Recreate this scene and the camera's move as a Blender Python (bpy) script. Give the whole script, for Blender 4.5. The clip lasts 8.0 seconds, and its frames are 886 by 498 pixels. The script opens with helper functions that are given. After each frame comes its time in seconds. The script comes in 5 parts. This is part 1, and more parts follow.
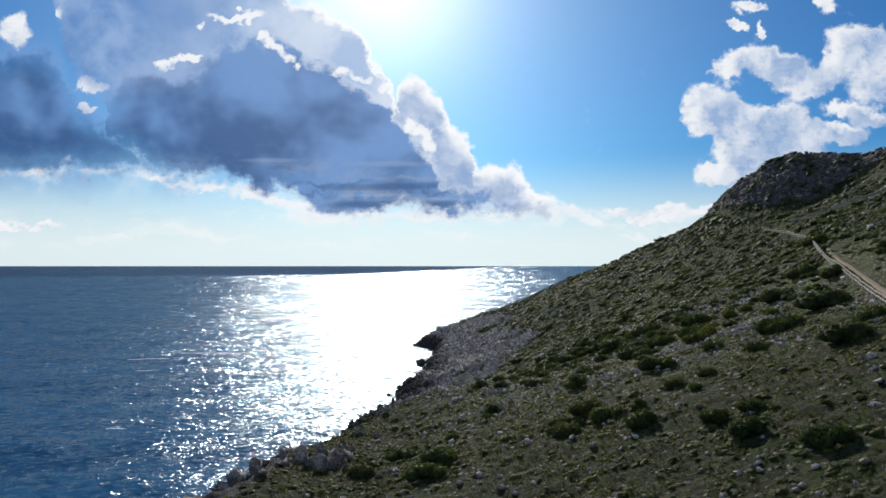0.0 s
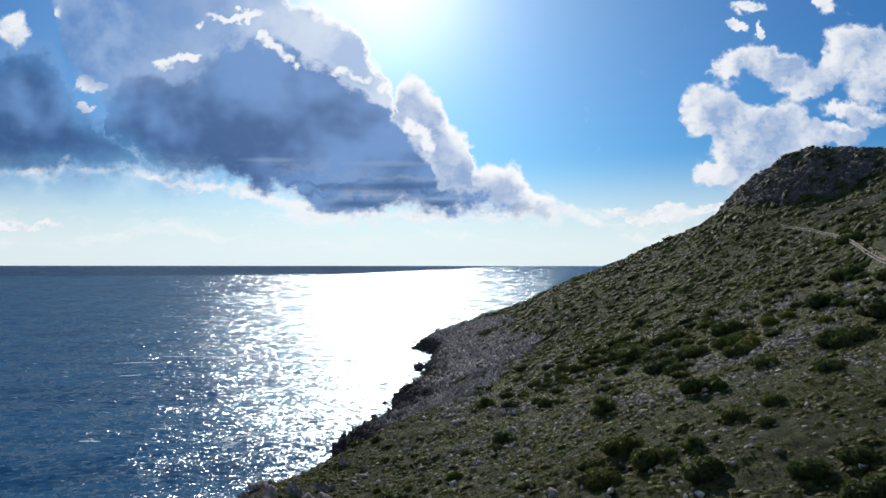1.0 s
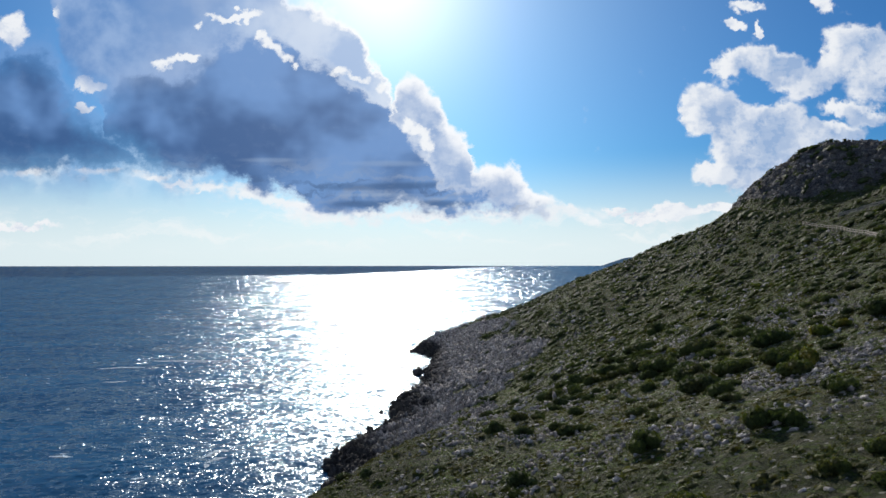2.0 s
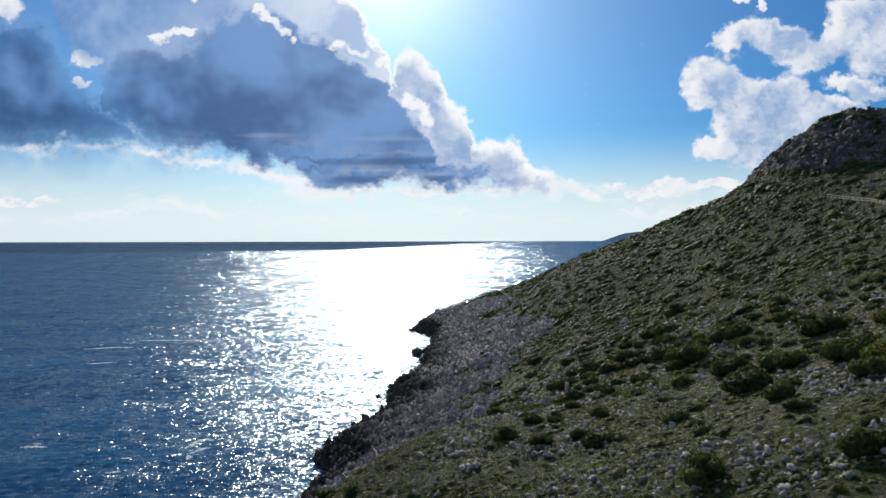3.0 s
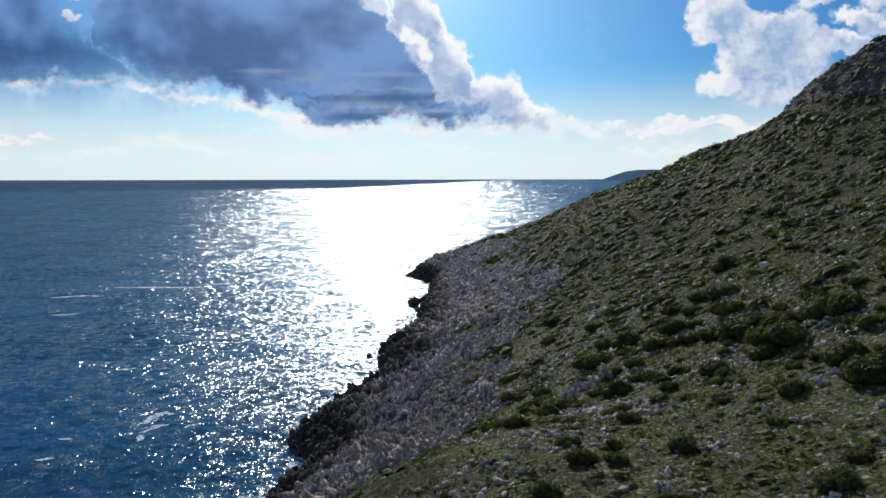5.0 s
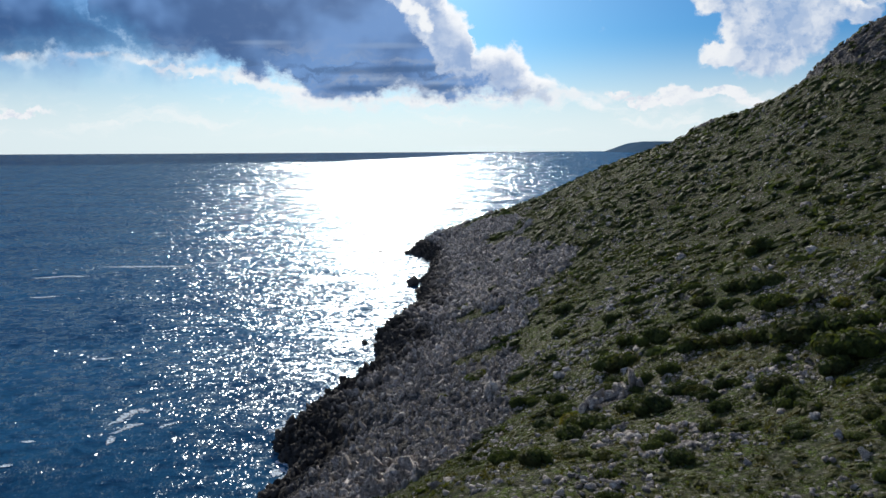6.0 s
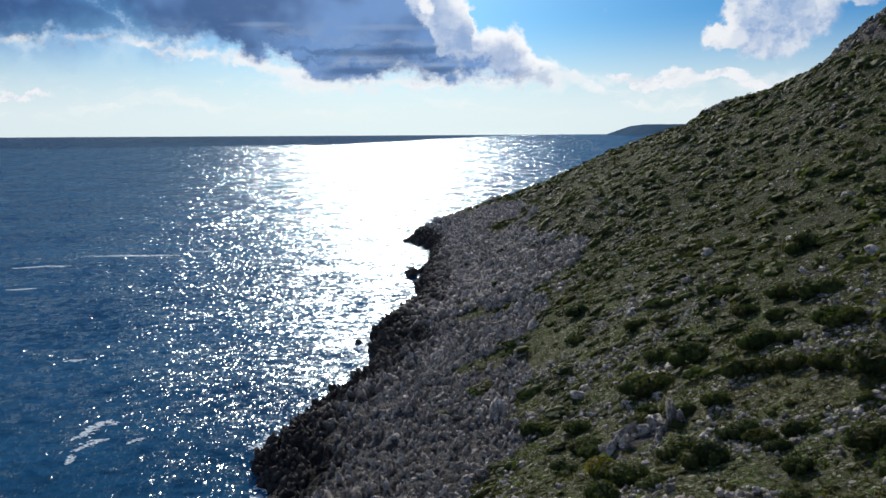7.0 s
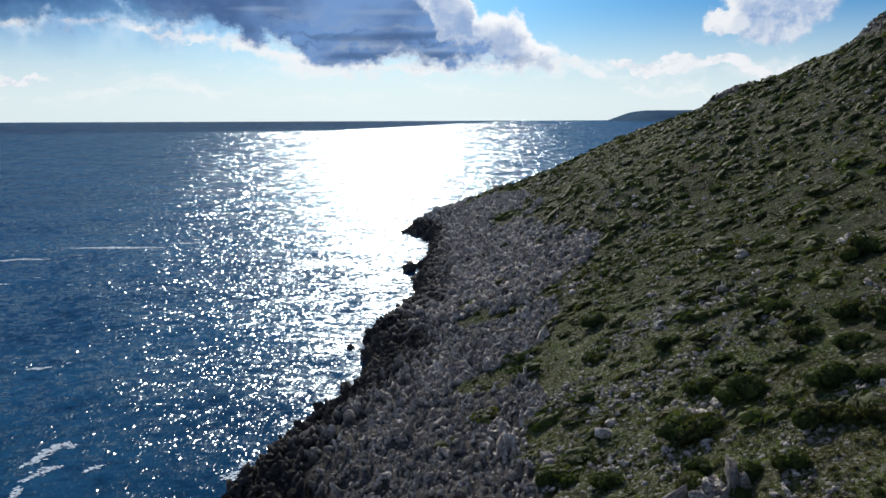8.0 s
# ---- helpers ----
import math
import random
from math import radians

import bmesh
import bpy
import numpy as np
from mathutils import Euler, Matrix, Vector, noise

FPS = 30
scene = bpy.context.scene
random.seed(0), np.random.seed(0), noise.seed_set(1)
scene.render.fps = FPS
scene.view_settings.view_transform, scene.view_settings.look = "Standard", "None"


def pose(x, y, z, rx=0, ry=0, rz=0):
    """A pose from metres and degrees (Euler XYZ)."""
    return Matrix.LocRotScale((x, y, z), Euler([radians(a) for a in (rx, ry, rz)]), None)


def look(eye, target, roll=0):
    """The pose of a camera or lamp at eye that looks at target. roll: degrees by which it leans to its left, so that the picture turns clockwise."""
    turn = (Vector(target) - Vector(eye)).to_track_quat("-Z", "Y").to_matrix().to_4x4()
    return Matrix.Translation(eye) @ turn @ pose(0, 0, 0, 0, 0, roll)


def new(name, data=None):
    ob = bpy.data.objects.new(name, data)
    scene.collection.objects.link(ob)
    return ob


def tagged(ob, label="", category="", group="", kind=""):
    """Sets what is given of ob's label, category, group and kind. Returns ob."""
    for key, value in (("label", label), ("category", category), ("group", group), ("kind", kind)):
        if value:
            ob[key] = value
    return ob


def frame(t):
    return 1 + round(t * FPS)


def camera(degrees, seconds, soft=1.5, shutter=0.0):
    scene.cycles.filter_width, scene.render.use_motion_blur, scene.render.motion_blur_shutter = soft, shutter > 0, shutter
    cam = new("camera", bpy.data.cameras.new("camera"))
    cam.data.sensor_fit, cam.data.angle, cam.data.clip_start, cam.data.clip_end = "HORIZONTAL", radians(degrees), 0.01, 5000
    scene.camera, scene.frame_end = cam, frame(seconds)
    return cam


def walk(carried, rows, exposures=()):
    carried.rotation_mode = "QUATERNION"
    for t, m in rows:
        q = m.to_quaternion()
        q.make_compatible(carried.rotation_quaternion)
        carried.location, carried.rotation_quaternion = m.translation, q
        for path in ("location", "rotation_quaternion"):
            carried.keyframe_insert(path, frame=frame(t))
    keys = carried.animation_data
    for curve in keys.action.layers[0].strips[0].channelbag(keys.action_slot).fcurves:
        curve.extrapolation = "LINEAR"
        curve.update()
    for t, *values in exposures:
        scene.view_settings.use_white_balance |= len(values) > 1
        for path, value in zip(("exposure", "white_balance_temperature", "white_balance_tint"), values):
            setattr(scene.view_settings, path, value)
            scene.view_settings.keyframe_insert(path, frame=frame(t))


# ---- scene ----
cam = camera(64.6, 8.0)
METRES, EYE, TILT, LEAN, TURN = 96.0, 42.0, 0.92, 0.0, 0.0
ROWS = [
    (0.0, 0.0, 0.0, 0.0, 0.0, 0.0, 0.0),
    (0.5, -0.0003, 0.0662, -0.001, -0.04, -0.01, -0.01),
    (1.0, -0.0007, 0.1326, -0.0025, -0.08, -0.02, -0.04),
    (1.6, -0.0022, 0.2065, -0.0036, -0.12, -0.02, 0.0),
    (2.15, -0.0033, 0.2740, -0.0044, -0.15, -0.04, 0.07),
    (2.3, -0.0035, 0.2924, -0.0046, -0.16, -0.28, 0.08),
    (2.5, -0.0036, 0.3168, -0.0049, -0.16, -0.73, 0.1),
    (3.0, -0.0037, 0.3797, -0.0062, -0.16, -2.03, 0.12),
    (3.5, -0.0037, 0.4412, -0.007, -0.18, -3.28, 0.16),
    (4.0, -0.0038, 0.5042, -0.0083, -0.2, -4.53, 0.17),
    (4.5, -0.0036, 0.5673, -0.0099, -0.21, -5.8, 0.14),
    (5.0, -0.0033, 0.6307, -0.0116, -0.23, -7.07, 0.1),
    (5.2, -0.0031, 0.6552, -0.012, -0.22, -7.57, 0.13),
    (5.6, -0.0025, 0.7037, -0.0128, -0.2, -8.52, 0.2),
    (5.9, -0.002, 0.74, -0.0134, -0.17, -9.15, 0.28),
    (6.1, -0.0016, 0.764, -0.0138, -0.15, -9.36, 0.33),
    (6.3, -0.0012, 0.788, -0.0142, -0.13, -9.4, 0.36),
    (6.5, -0.0008, 0.812, -0.0146, -0.12, -9.42, 0.37),
    (7.0, -0.0002, 0.8742, -0.0161, -0.1, -10.64, 0.31),
    (7.4, 0.0, 0.9245, -0.0169, -0.09, -11.58, 0.28),
    (7.5, 0.0001, 0.9371, -0.0171, -0.09, -11.71, 0.27),
    (8.0, -0.0, 0.9997, -0.0191, -0.11, -11.77, 0.21),
]
walk(cam, [(t, pose(0, 0, EYE, TILT, LEAN, TURN) @ pose(METRES * x, METRES * y, METRES * z, 90 + pitch, roll, yaw)) for t, x, y, z, yaw, pitch, roll in ROWS])

# ---- daylight ----
SUN_AZ, SUN_EL = -4.8, 23.0
SUN_DIR = Vector((math.sin(radians(SUN_AZ)) * math.cos(radians(SUN_EL)), math.cos(radians(SUN_AZ)) * math.cos(radians(SUN_EL)), math.sin(radians(SUN_EL))))
scene.view_settings.exposure = 0.0
sun = new("sun", bpy.data.lights.new("sun", "SUN"))
sun.data.energy, sun.data.angle, sun.data.color = 4.2, radians(0.55), (1.0, 0.93, 0.82)
sun.matrix_world = look(SUN_DIR * 200, (0, 0, 0))


class Net:
    """Short hand for wiring shader nodes."""

    def __init__(self, tree):
        self.tree = tree
        tree.nodes.clear()

    def node(self, kind, **inputs):
        n = self.tree.nodes.new(kind)
        return n

    def link(self, a, b):
        self.tree.links.new(a, b)

    def feed(self, socket, value):
        if isinstance(value, bpy.types.NodeSocket):
            self.link(value, socket)
        else:
            socket.default_value = value

    def math(self, op, a, b=0.0, c=0.0, clamp=False):
        n = self.node("ShaderNodeMath")
        n.operation, n.use_clamp = op, clamp
        for s, v in zip(n.inputs, (a, b, c)):
            self.feed(s, v)
        return n.outputs[0]

    def vec(self, op, a, b=(0, 0, 0), scale=None):
        n = self.node("ShaderNodeVectorMath")
        n.operation = op
        self.feed(n.inputs[0], a)
        self.feed(n.inputs[1], b)
        if scale is not None:
            self.feed(n.inputs["Scale"], scale)
        return n.outputs["Value"] if op in ("DOT_PRODUCT", "LENGTH") else n.outputs[0]

    def noise(self, vector, scale, detail=4.0, rough=0.55, distort=0.0, dims="3D"):
        n = self.node("ShaderNodeTexNoise")
        n.noise_dimensions = dims
        self.feed(n.inputs["Vector"], vector)
        for key, v in (("Scale", scale), ("Detail", detail), ("Roughness", rough), ("Distortion", distort)):
            self.feed(n.inputs[key], v)
        return n.outputs[0]

    def cells(self, vector, scale, detail=0.0, rough=0.5, feature="F1"):
        n = self.node("ShaderNodeTexVoronoi")
        n.feature, n.normalize = feature, feature == "F1"
        self.feed(n.inputs["Vector"], vector)
        for key, v in (("Scale", scale), ("Detail", detail), ("Roughness", rough)):
            self.feed(n.inputs[key], v)
        return n.outputs["Distance"]

    def ramp(self, value, lo, hi, a=0.0, b=1.0, smooth=True):
        n = self.node("ShaderNodeMapRange")
        n.interpolation_type = "SMOOTHSTEP" if smooth else "LINEAR"
        for s, v in zip(n.inputs, (value, lo, hi, a, b)):
            self.feed(s, v)
        return n.outputs[0]

    def mix(self, fac, a, b, blend="MIX"):
        n = self.node("ShaderNodeMix")
        n.data_type, n.blend_type = "RGBA", blend
        self.feed(n.inputs[0], fac)
        for s, v in ((n.inputs[6], a), (n.inputs[7], b)):
            self.feed(s, v if isinstance(v, bpy.types.NodeSocket) else (*v[:3], 1.0))
        return n.outputs[2]

    def xyz(self, v):
        n = self.node("ShaderNodeSeparateXYZ")
        self.feed(n.inputs[0], v)
        return n.outputs

    def join(self, x, y, z):
        n = self.node("ShaderNodeCombineXYZ")
        for s, v in zip(n.inputs, (x, y, z)):
            self.feed(s, v)
        return n.outputs[0]


# Clouds in the plane one unit ahead (x across, z up): upper and lower edges of the banks, then loose lobes.
VEIL_TOP = [(-0.584, 0.477), (-0.556, 0.444), (-0.253, 0.428), (-0.213, 0.375), (-0.181, 0.368), (-0.148, 0.349), (-0.124, 0.327), (-0.104, 0.303), (-0.090, 0.275), (-0.081, 0.251), (-0.074, 0.227), (-0.064, 0.198), (-0.044, 0.106), (0.577, 0.000)]
VEIL_BASE = [(-0.584, 0.477), (-0.561, 0.388), (-0.556, 0.356), (-0.540, 0.283), (-0.511, 0.239), (-0.471, 0.215), (-0.423, 0.182), (-0.390, 0.130), (-0.064, 0.130), (0.577, 0.130)]
TOWER_TOP = [(-0.390, 0.000), (-0.081, 0.130), (-0.074, 0.231), (-0.064, 0.251), (-0.044, 0.258), (-0.023, 0.247), (-0.005, 0.231), (0.009, 0.206), (0.013, 0.196), (0.029, 0.186), (0.041, 0.170), (0.047, 0.138), (0.053, 0.132), (0.077, 0.131), (0.094, 0.135), (0.110, 0.126), (0.126, 0.106), (0.138, 0.090), (0.154, 0.083), (0.174, 0.080), (0.190, 0.072), (0.206, 0.060), (0.577, 0.000)]
TOWER_BASE = [(-0.390, 0.070), (-0.076, 0.070), (0.142, 0.070), (0.206, 0.064), (0.577, 0.064)]
FRONT_TOP = [(-0.552, 0.000), (-0.487, 0.130), (-0.479, 0.223), (-0.459, 0.249), (-0.431, 0.267), (-0.390, 0.272), (-0.354, 0.278), (-0.326, 0.298), (-0.314, 0.314), (-0.294, 0.322), (-0.265, 0.314), (-0.237, 0.312), (-0.217, 0.301), (-0.203, 0.280), (-0.181, 0.275), (-0.160, 0.275), (-0.140, 0.272), (-0.116, 0.262), (-0.096, 0.247), (-0.080, 0.228), (-0.070, 0.202), (-0.056, 0.182), (-0.035, 0.166), (-0.021, 0.150), (-0.013, 0.130), (0.005, 0.110), (0.045, 0.099), (0.094, 0.090), (0.126, 0.077), (0.162, 0.041), (0.577, 0.000)]
FRONT_BASE = [(-0.552, 0.146), (-0.479, 0.154), (-0.431, 0.136), (-0.366, 0.120), (-0.294, 0.110), (-0.229, 0.102), (-0.193, 0.090), (-0.165, 0.077), (-0.108, 0.070), (-0.019, 0.069), (0.094, 0.072), (0.577, 0.075)]
WEST_TOP = [(-0.745, 0.299), (-0.632, 0.293), (-0.600, 0.304), (-0.568, 0.298), (-0.552, 0.279), (-0.542, 0.243), (-0.527, 0.215), (-0.499, 0.194), (-0.471, 0.178), (-0.451, 0.158), (-0.431, 0.130), (0.577, 0.000)]
WEST_BASE = [(-0.745, 0.131), (-0.632, 0.129), (-0.535, 0.127), (-0.471, 0.131), (-0.431, 0.138), (0.577, 0.138)]
FRINGE_LINE = [(-0.745, 0.125), (-0.632, 0.127), (-0.511, 0.125), (-0.439, 0.127), (-0.398, 0.115), (-0.350, 0.106), (-0.294, 0.101), (-0.253, 0.088), (-0.213, 0.075), (-0.181, 0.065), (-0.132, 0.062), (-0.019, 0.062), (0.142, 0.069), (0.206, 0.064), (0.416, 0.059), (0.577, 0.057)]
PALE_LOBES = [(0.388, 0.217, 0.040, 0.029), (0.360, 0.198, 0.019, 0.023), (0.444, 0.201, 0.042, 0.029), (0.493, 0.201, 0.037, 0.026), (0.537, 0.180, 0.047, 0.016), (0.577, 0.181, 0.029, 0.016), (0.408, 0.180, 0.032, 0.031), (0.426, 0.142, 0.037, 0.037), (0.456, 0.130, 0.050, 0.042), (0.385, 0.123, 0.027, 0.016), (0.497, 0.150, 0.048, 0.035), (0.406, 0.273, 0.019, 0.021), (0.448, 0.280, 0.035, 0.020), (0.490, 0.273, 0.035, 0.023), (0.523, 0.248, 0.037, 0.020), (0.577, 0.304, 0.034, 0.029), (0.614, 0.306, 0.034, 0.032), (0.611, 0.259, 0.034, 0.036), (0.569, 0.214, 0.027, 0.012), (0.614, 0.207, 0.029, 0.014), (0.553, 0.269, 0.018, 0.023)]
LOOSE_LOBES = [(0.444, 0.357, 0.026, 0.010), (0.423, 0.335, 0.016, 0.007), (0.458, 0.323, 0.006, 0.010), (0.553, 0.365, 0.015, 0.018), (0.242, 0.075, 0.015, 0.007), (0.323, 0.072, 0.039, 0.011), (0.279, 0.062, 0.040, 0.006), (0.368, 0.067, 0.032, 0.010), (0.408, 0.072, 0.032, 0.011), (0.456, 0.061, 0.040, 0.008), (-0.618, 0.330, 0.024, 0.023), (-0.545, 0.365, 0.006, 0.013), (-0.499, 0.251, 0.021, 0.009), (-0.513, 0.222, 0.010, 0.007), (-0.600, 0.052, 0.056, 0.006)]
FRINGE_TUFTS = [(-0.253, 0.090, 0.024, 0.014), (-0.221, 0.080, 0.024, 0.010), (-0.179, 0.072, 0.015, 0.010), (-0.277, 0.094, 0.016, 0.010), (-0.326, 0.102, 0.029, 0.006), (-0.374, 0.110, 0.027, 0.006), (-0.406, 0.119, 0.019, 0.006), (-0.116, 0.062, 0.040, 0.006), (-0.019, 0.062, 0.048, 0.006), (0.077, 0.065, 0.048, 0.006)]
LIGHT_BANDS = [(-0.076, 0.138, 0.065, 0.005), (-0.245, 0.143, 0.048, 0.004), (-0.084, 0.093, 0.073, 0.003), (-0.019, 0.088, 0.073, 0.003)]
DARK_BANDS = [(-0.116, 0.104, 0.073, 0.006), (-0.019, 0.107, 0.065, 0.006), (-0.108, 0.080, 0.056, 0.006), (-0.003, 0.080, 0.065, 0.006), (-0.205, 0.083, 0.019, 0.010)]
BRIGHT_TUFTS = [(-0.405, 0.281, 0.015, 0.011), (-0.384, 0.288, 0.015, 0.010), (-0.360, 0.286, 0.015, 0.007), (-0.260, 0.319, 0.011, 0.007), (-0.241, 0.310, 0.016, 0.009), (-0.223, 0.298, 0.015, 0.009), (-0.210, 0.285, 0.007, 0.007), (-0.152, 0.275, 0.015, 0.010), (-0.131, 0.265, 0.013, 0.007), (-0.110, 0.259, 0.016, 0.008), (-0.089, 0.243, 0.010, 0.010), (-0.068, 0.215, 0.007, 0.013), (-0.050, 0.193, 0.013, 0.011), (-0.029, 0.181, 0.015, 0.012), (-0.018, 0.160, 0.010, 0.015), (-0.318, 0.348, 0.034, 0.007), (-0.277, 0.351, 0.032, 0.007), (-0.348, 0.333, 0.011, 0.006)]


def build_world():
    world = bpy.data.worlds.new("sky")
    world.use_nodes = True
    scene.world = world
    n = Net(world.node_tree)
    sky = n.node("ShaderNodeTexSky")
    sky.sky_type, sky.sun_disc = "NISHITA", False
    sky.sun_elevation, sky.sun_rotation = radians(SUN_EL), radians(SUN_AZ)
    sky.altitude, sky.air_density, sky.dust_density, sky.ozone_density = 40.0, 1.0, 0.6, 2.5
    d = n.node("ShaderNodeTexCoord").outputs["Generated"]
    x, y, z = n.xyz(d)
    ahead = n.math("MAXIMUM", y, 0.08)
    px, pz = n.math("DIVIDE", x, ahead), n.math("DIVIDE", z, ahead)
    flat = n.join(px, pz, 0.0)
    inview = n.ramp(y, 0.25, 0.5)

    def stir(scale, amount, detail, shift):
        t = n.node("ShaderNodeTexNoise")
        n.feed(t.inputs["Vector"], n.vec("ADD", flat, shift))
        for key, v in (("Scale", scale), ("Detail", detail), ("Roughness", 0.6)):
            t.inputs[key].default_value = v
        return n.vec("SCALE", n.vec("SUBTRACT", t.outputs["Color"], (0.5, 0.5, 0.5)), scale=amount)

    p = n.vec("ADD", flat, n.vec("ADD", stir(9.0, 0.050, 3.0, (0, 0, 0)), stir(30.0, 0.040, 6.0, (1, 2, 0))))
    near_p = n.vec("ADD", flat, n.vec("ADD", stir(12.0, 0.040, 3.0, (3, 5, 0)), stir(38.0, 0.040, 6.0, (8, 5, 0))))
    wx, wz, _ = n.xyz(p)

    def edge(table):
        k = n.node("ShaderNodeValToRGB")
        ramp = k.color_ramp
        lo, hi = table[0][0], table[-1][0]
        while len(ramp.elements) < len(table):
            ramp.elements.new(0.5)
        for e, (at_x, v) in zip(ramp.elements, table):
            e.position = (at_x - lo) / (hi - lo)
            e.color = (v, v, v, 1)
        n.feed(k.inputs[0], n.math("DIVIDE", n.math("SUBTRACT", wx, lo), hi - lo))
        return k.outputs[0]

    def lobes(table, at):
        total = None
        for cx, cz, w, h in table:
            q = n.vec("MULTIPLY", n.vec("SUBTRACT", at, (cx, cz, 0)), (1 / w, 1 / h, 0))
            r = n.math("MAXIMUM", n.math("SUBTRACT", 1.0, n.math("MULTIPLY", n.vec("DOT_PRODUCT", q, q), 0.45)), 0.0)
            r = n.math("MULTIPLY", r, r)
            total = n.math("ADD", total, r) if total else r
        return n.math("MINIMUM", total, 1.6)

    def puffs(at):
        soft = n.noise(n.vec("MULTIPLY", at, (1, 1.3, 1)), 16.0, 10, 0.62)
        cauli = n.math("SUBTRACT", 1.0, n.cells(n.vec("MULTIPLY", at, (1, 1.15, 1)), 40.0, 4.0, 0.6))
        return n.math("ADD", n.math("MULTIPLY", n.math("SUBTRACT", soft, 0.5), 3.0), n.math("MULTIPLY", n.math("SUBTRACT", cauli, 0.62), 1.0))

    def over(below, amount, above):
        return n.mix(n.math("MULTIPLY", amount, inview), below, above)

    def patches(scale, shift, lo, hi, detail=5, tall=1.0):
        return n.ramp(n.noise(n.vec("MULTIPLY", n.vec("ADD", flat, shift), (1, tall, 1)), scale, detail, 0.55), lo, hi)

    rough = puffs(flat)
    sunray = n.vec("NORMALIZE", n.vec("SUBTRACT", (-0.085, 0.43, 0), flat))
    lit = n.math("SUBTRACT", rough, puffs(n.vec("ADD", flat, n.vec("SCALE", sunray, scale=0.010))))
    near = n.math("MAXIMUM", n.vec("DOT_PRODUCT", d, tuple(SUN_DIR)), 0.0)
    # clear sky, paler round the sun and along the horizon
    tint = n.mix(1.0, sky.outputs[0], (0.27, 0.90, 1.62), "MULTIPLY")
    base = n.vec("SCALE", tint, scale=0.045)
    glow = n.math("ADD", n.math("MULTIPLY", n.math("POWER", near, 130.0), 0.50), n.math("MULTIPLY", n.math("POWER", near, 30.0), 0.17))
    haze = n.ramp(z, 0.155, 0.010, 0.0, 0.93)
    color = n.mix(haze, base, (0.75, 0.85, 0.89))
    color = n.vec("ADD", color, n.vec("SCALE", (1.30, 0.95, 0.66), scale=glow))
    color = n.vec("ADD", color, n.vec("SCALE", (0.90, 0.86, 0.70), scale=n.math("MULTIPLY", n.math("POWER", near, 9.0), 0.10)))
    around = n.math("MULTIPLY", n.math("SUBTRACT", n.noise(n.vec("MULTIPLY", d, (1, 1, 2.2)), 2.6, 7, 0.6), 0.475), 9.0)
    color = n.mix(n.math("MULTIPLY", n.ramp(around, 0.0, 1.0), n.math("SUBTRACT", 1.0, inview)), color, (0.56, 0.63, 0.74))
    # fair-weather cumulus: lit on the side of the sun, grey-blue behind
    heap = n.math("MAXIMUM", lobes(PALE_LOBES, near_p), lobes(LOOSE_LOBES, near_p))
    dens = n.math("ADD", n.math("SUBTRACT", heap, 0.36), n.math("MULTIPLY", rough, 0.40))
    behind = n.math("ADD", lobes(PALE_LOBES, n.vec("ADD", near_p, n.vec("SCALE", sunray, scale=0.026))), n.math("MULTIPLY", rough, 0.40))
    shade = n.math("ADD", n.math("MULTIPLY", n.math("MULTIPLY", n.ramp(behind, 0.0, 1.0), n.ramp(n.noise(near_p, 24.0, 4, 0.5), 0.30, 0.62, 0.35, 1.0)), 0.85), n.ramp(lit, 0.10, -0.45, 0.0, 0.40), clamp=True)
    color = over(color, n.math("MULTIPLY", n.ramp(dens, -0.16, 0.30), 0.97), n.mix(shade, (0.88, 0.90, 0.93), (0.32, 0.45, 0.68)))
    # the thin veil behind the dark bank, rimmed where the sun stands behind its edge
    ragged = n.math("MULTIPLY", rough, 0.014)
    d_veil = n.math("ADD", n.math("MINIMUM", n.math("SUBTRACT", edge(VEIL_TOP), wz), n.math("SUBTRACT", wz, edge(VEIL_BASE))), ragged)
    sunny = n.ramp(n.math("ADD", px, n.math("MULTIPLY", n.math("SUBTRACT", n.noise(flat, 6.0, 4, 0.5), 0.5), 0.35)), -0.47, -0.13)
    veil = n.mix(sunny, n.mix(patches(9.0, (5, 5, 0), 0.40, 0.62), (0.13, 0.27, 0.56), (0.30, 0.44, 0.70)), n.mix(patches(11.0, (7, 2, 0), 0.38, 0.62), (0.42, 0.54, 0.76), (0.66, 0.74, 0.87)))
    veil = n.mix(n.math("MULTIPLY", n.ramp(d_veil, 0.016, 0.002), sunny), veil, (1.0, 1.0, 1.0))
    color = over(color, n.math("MULTIPLY", n.ramp(d_veil, -0.012, n.mix(sunny, (0.05, 0.05, 0.05), (0.006, 0.006, 0.006))), 0.96), veil)
    # towers behind its seaward end
    d_tower = n.math("ADD", n.math("MINIMUM", n.math("SUBTRACT", edge(TOWER_TOP), wz), n.math("MULTIPLY", n.math("SUBTRACT", wz, edge(TOWER_BASE)), 0.6)), ragged)
    tower = n.mix(patches(14.0, (1, 4, 0), 0.38, 0.62), (0.29, 0.41, 0.65), (0.58, 0.66, 0.81))
    tower = n.mix(n.math("MULTIPLY", n.ramp(lit, 0.0, 0.7), 0.5), tower, (0.82, 0.86, 0.92))
    tower = n.mix(n.ramp(n.math("SUBTRACT", edge(TOWER_TOP), wz), n.math("ADD", 0.034, ragged), 0.004), tower, (0.97, 0.98, 1.0))
    color = over(color, n.math("MULTIPLY", n.ramp(d_tower, -0.006, 0.008), 0.97), tower)
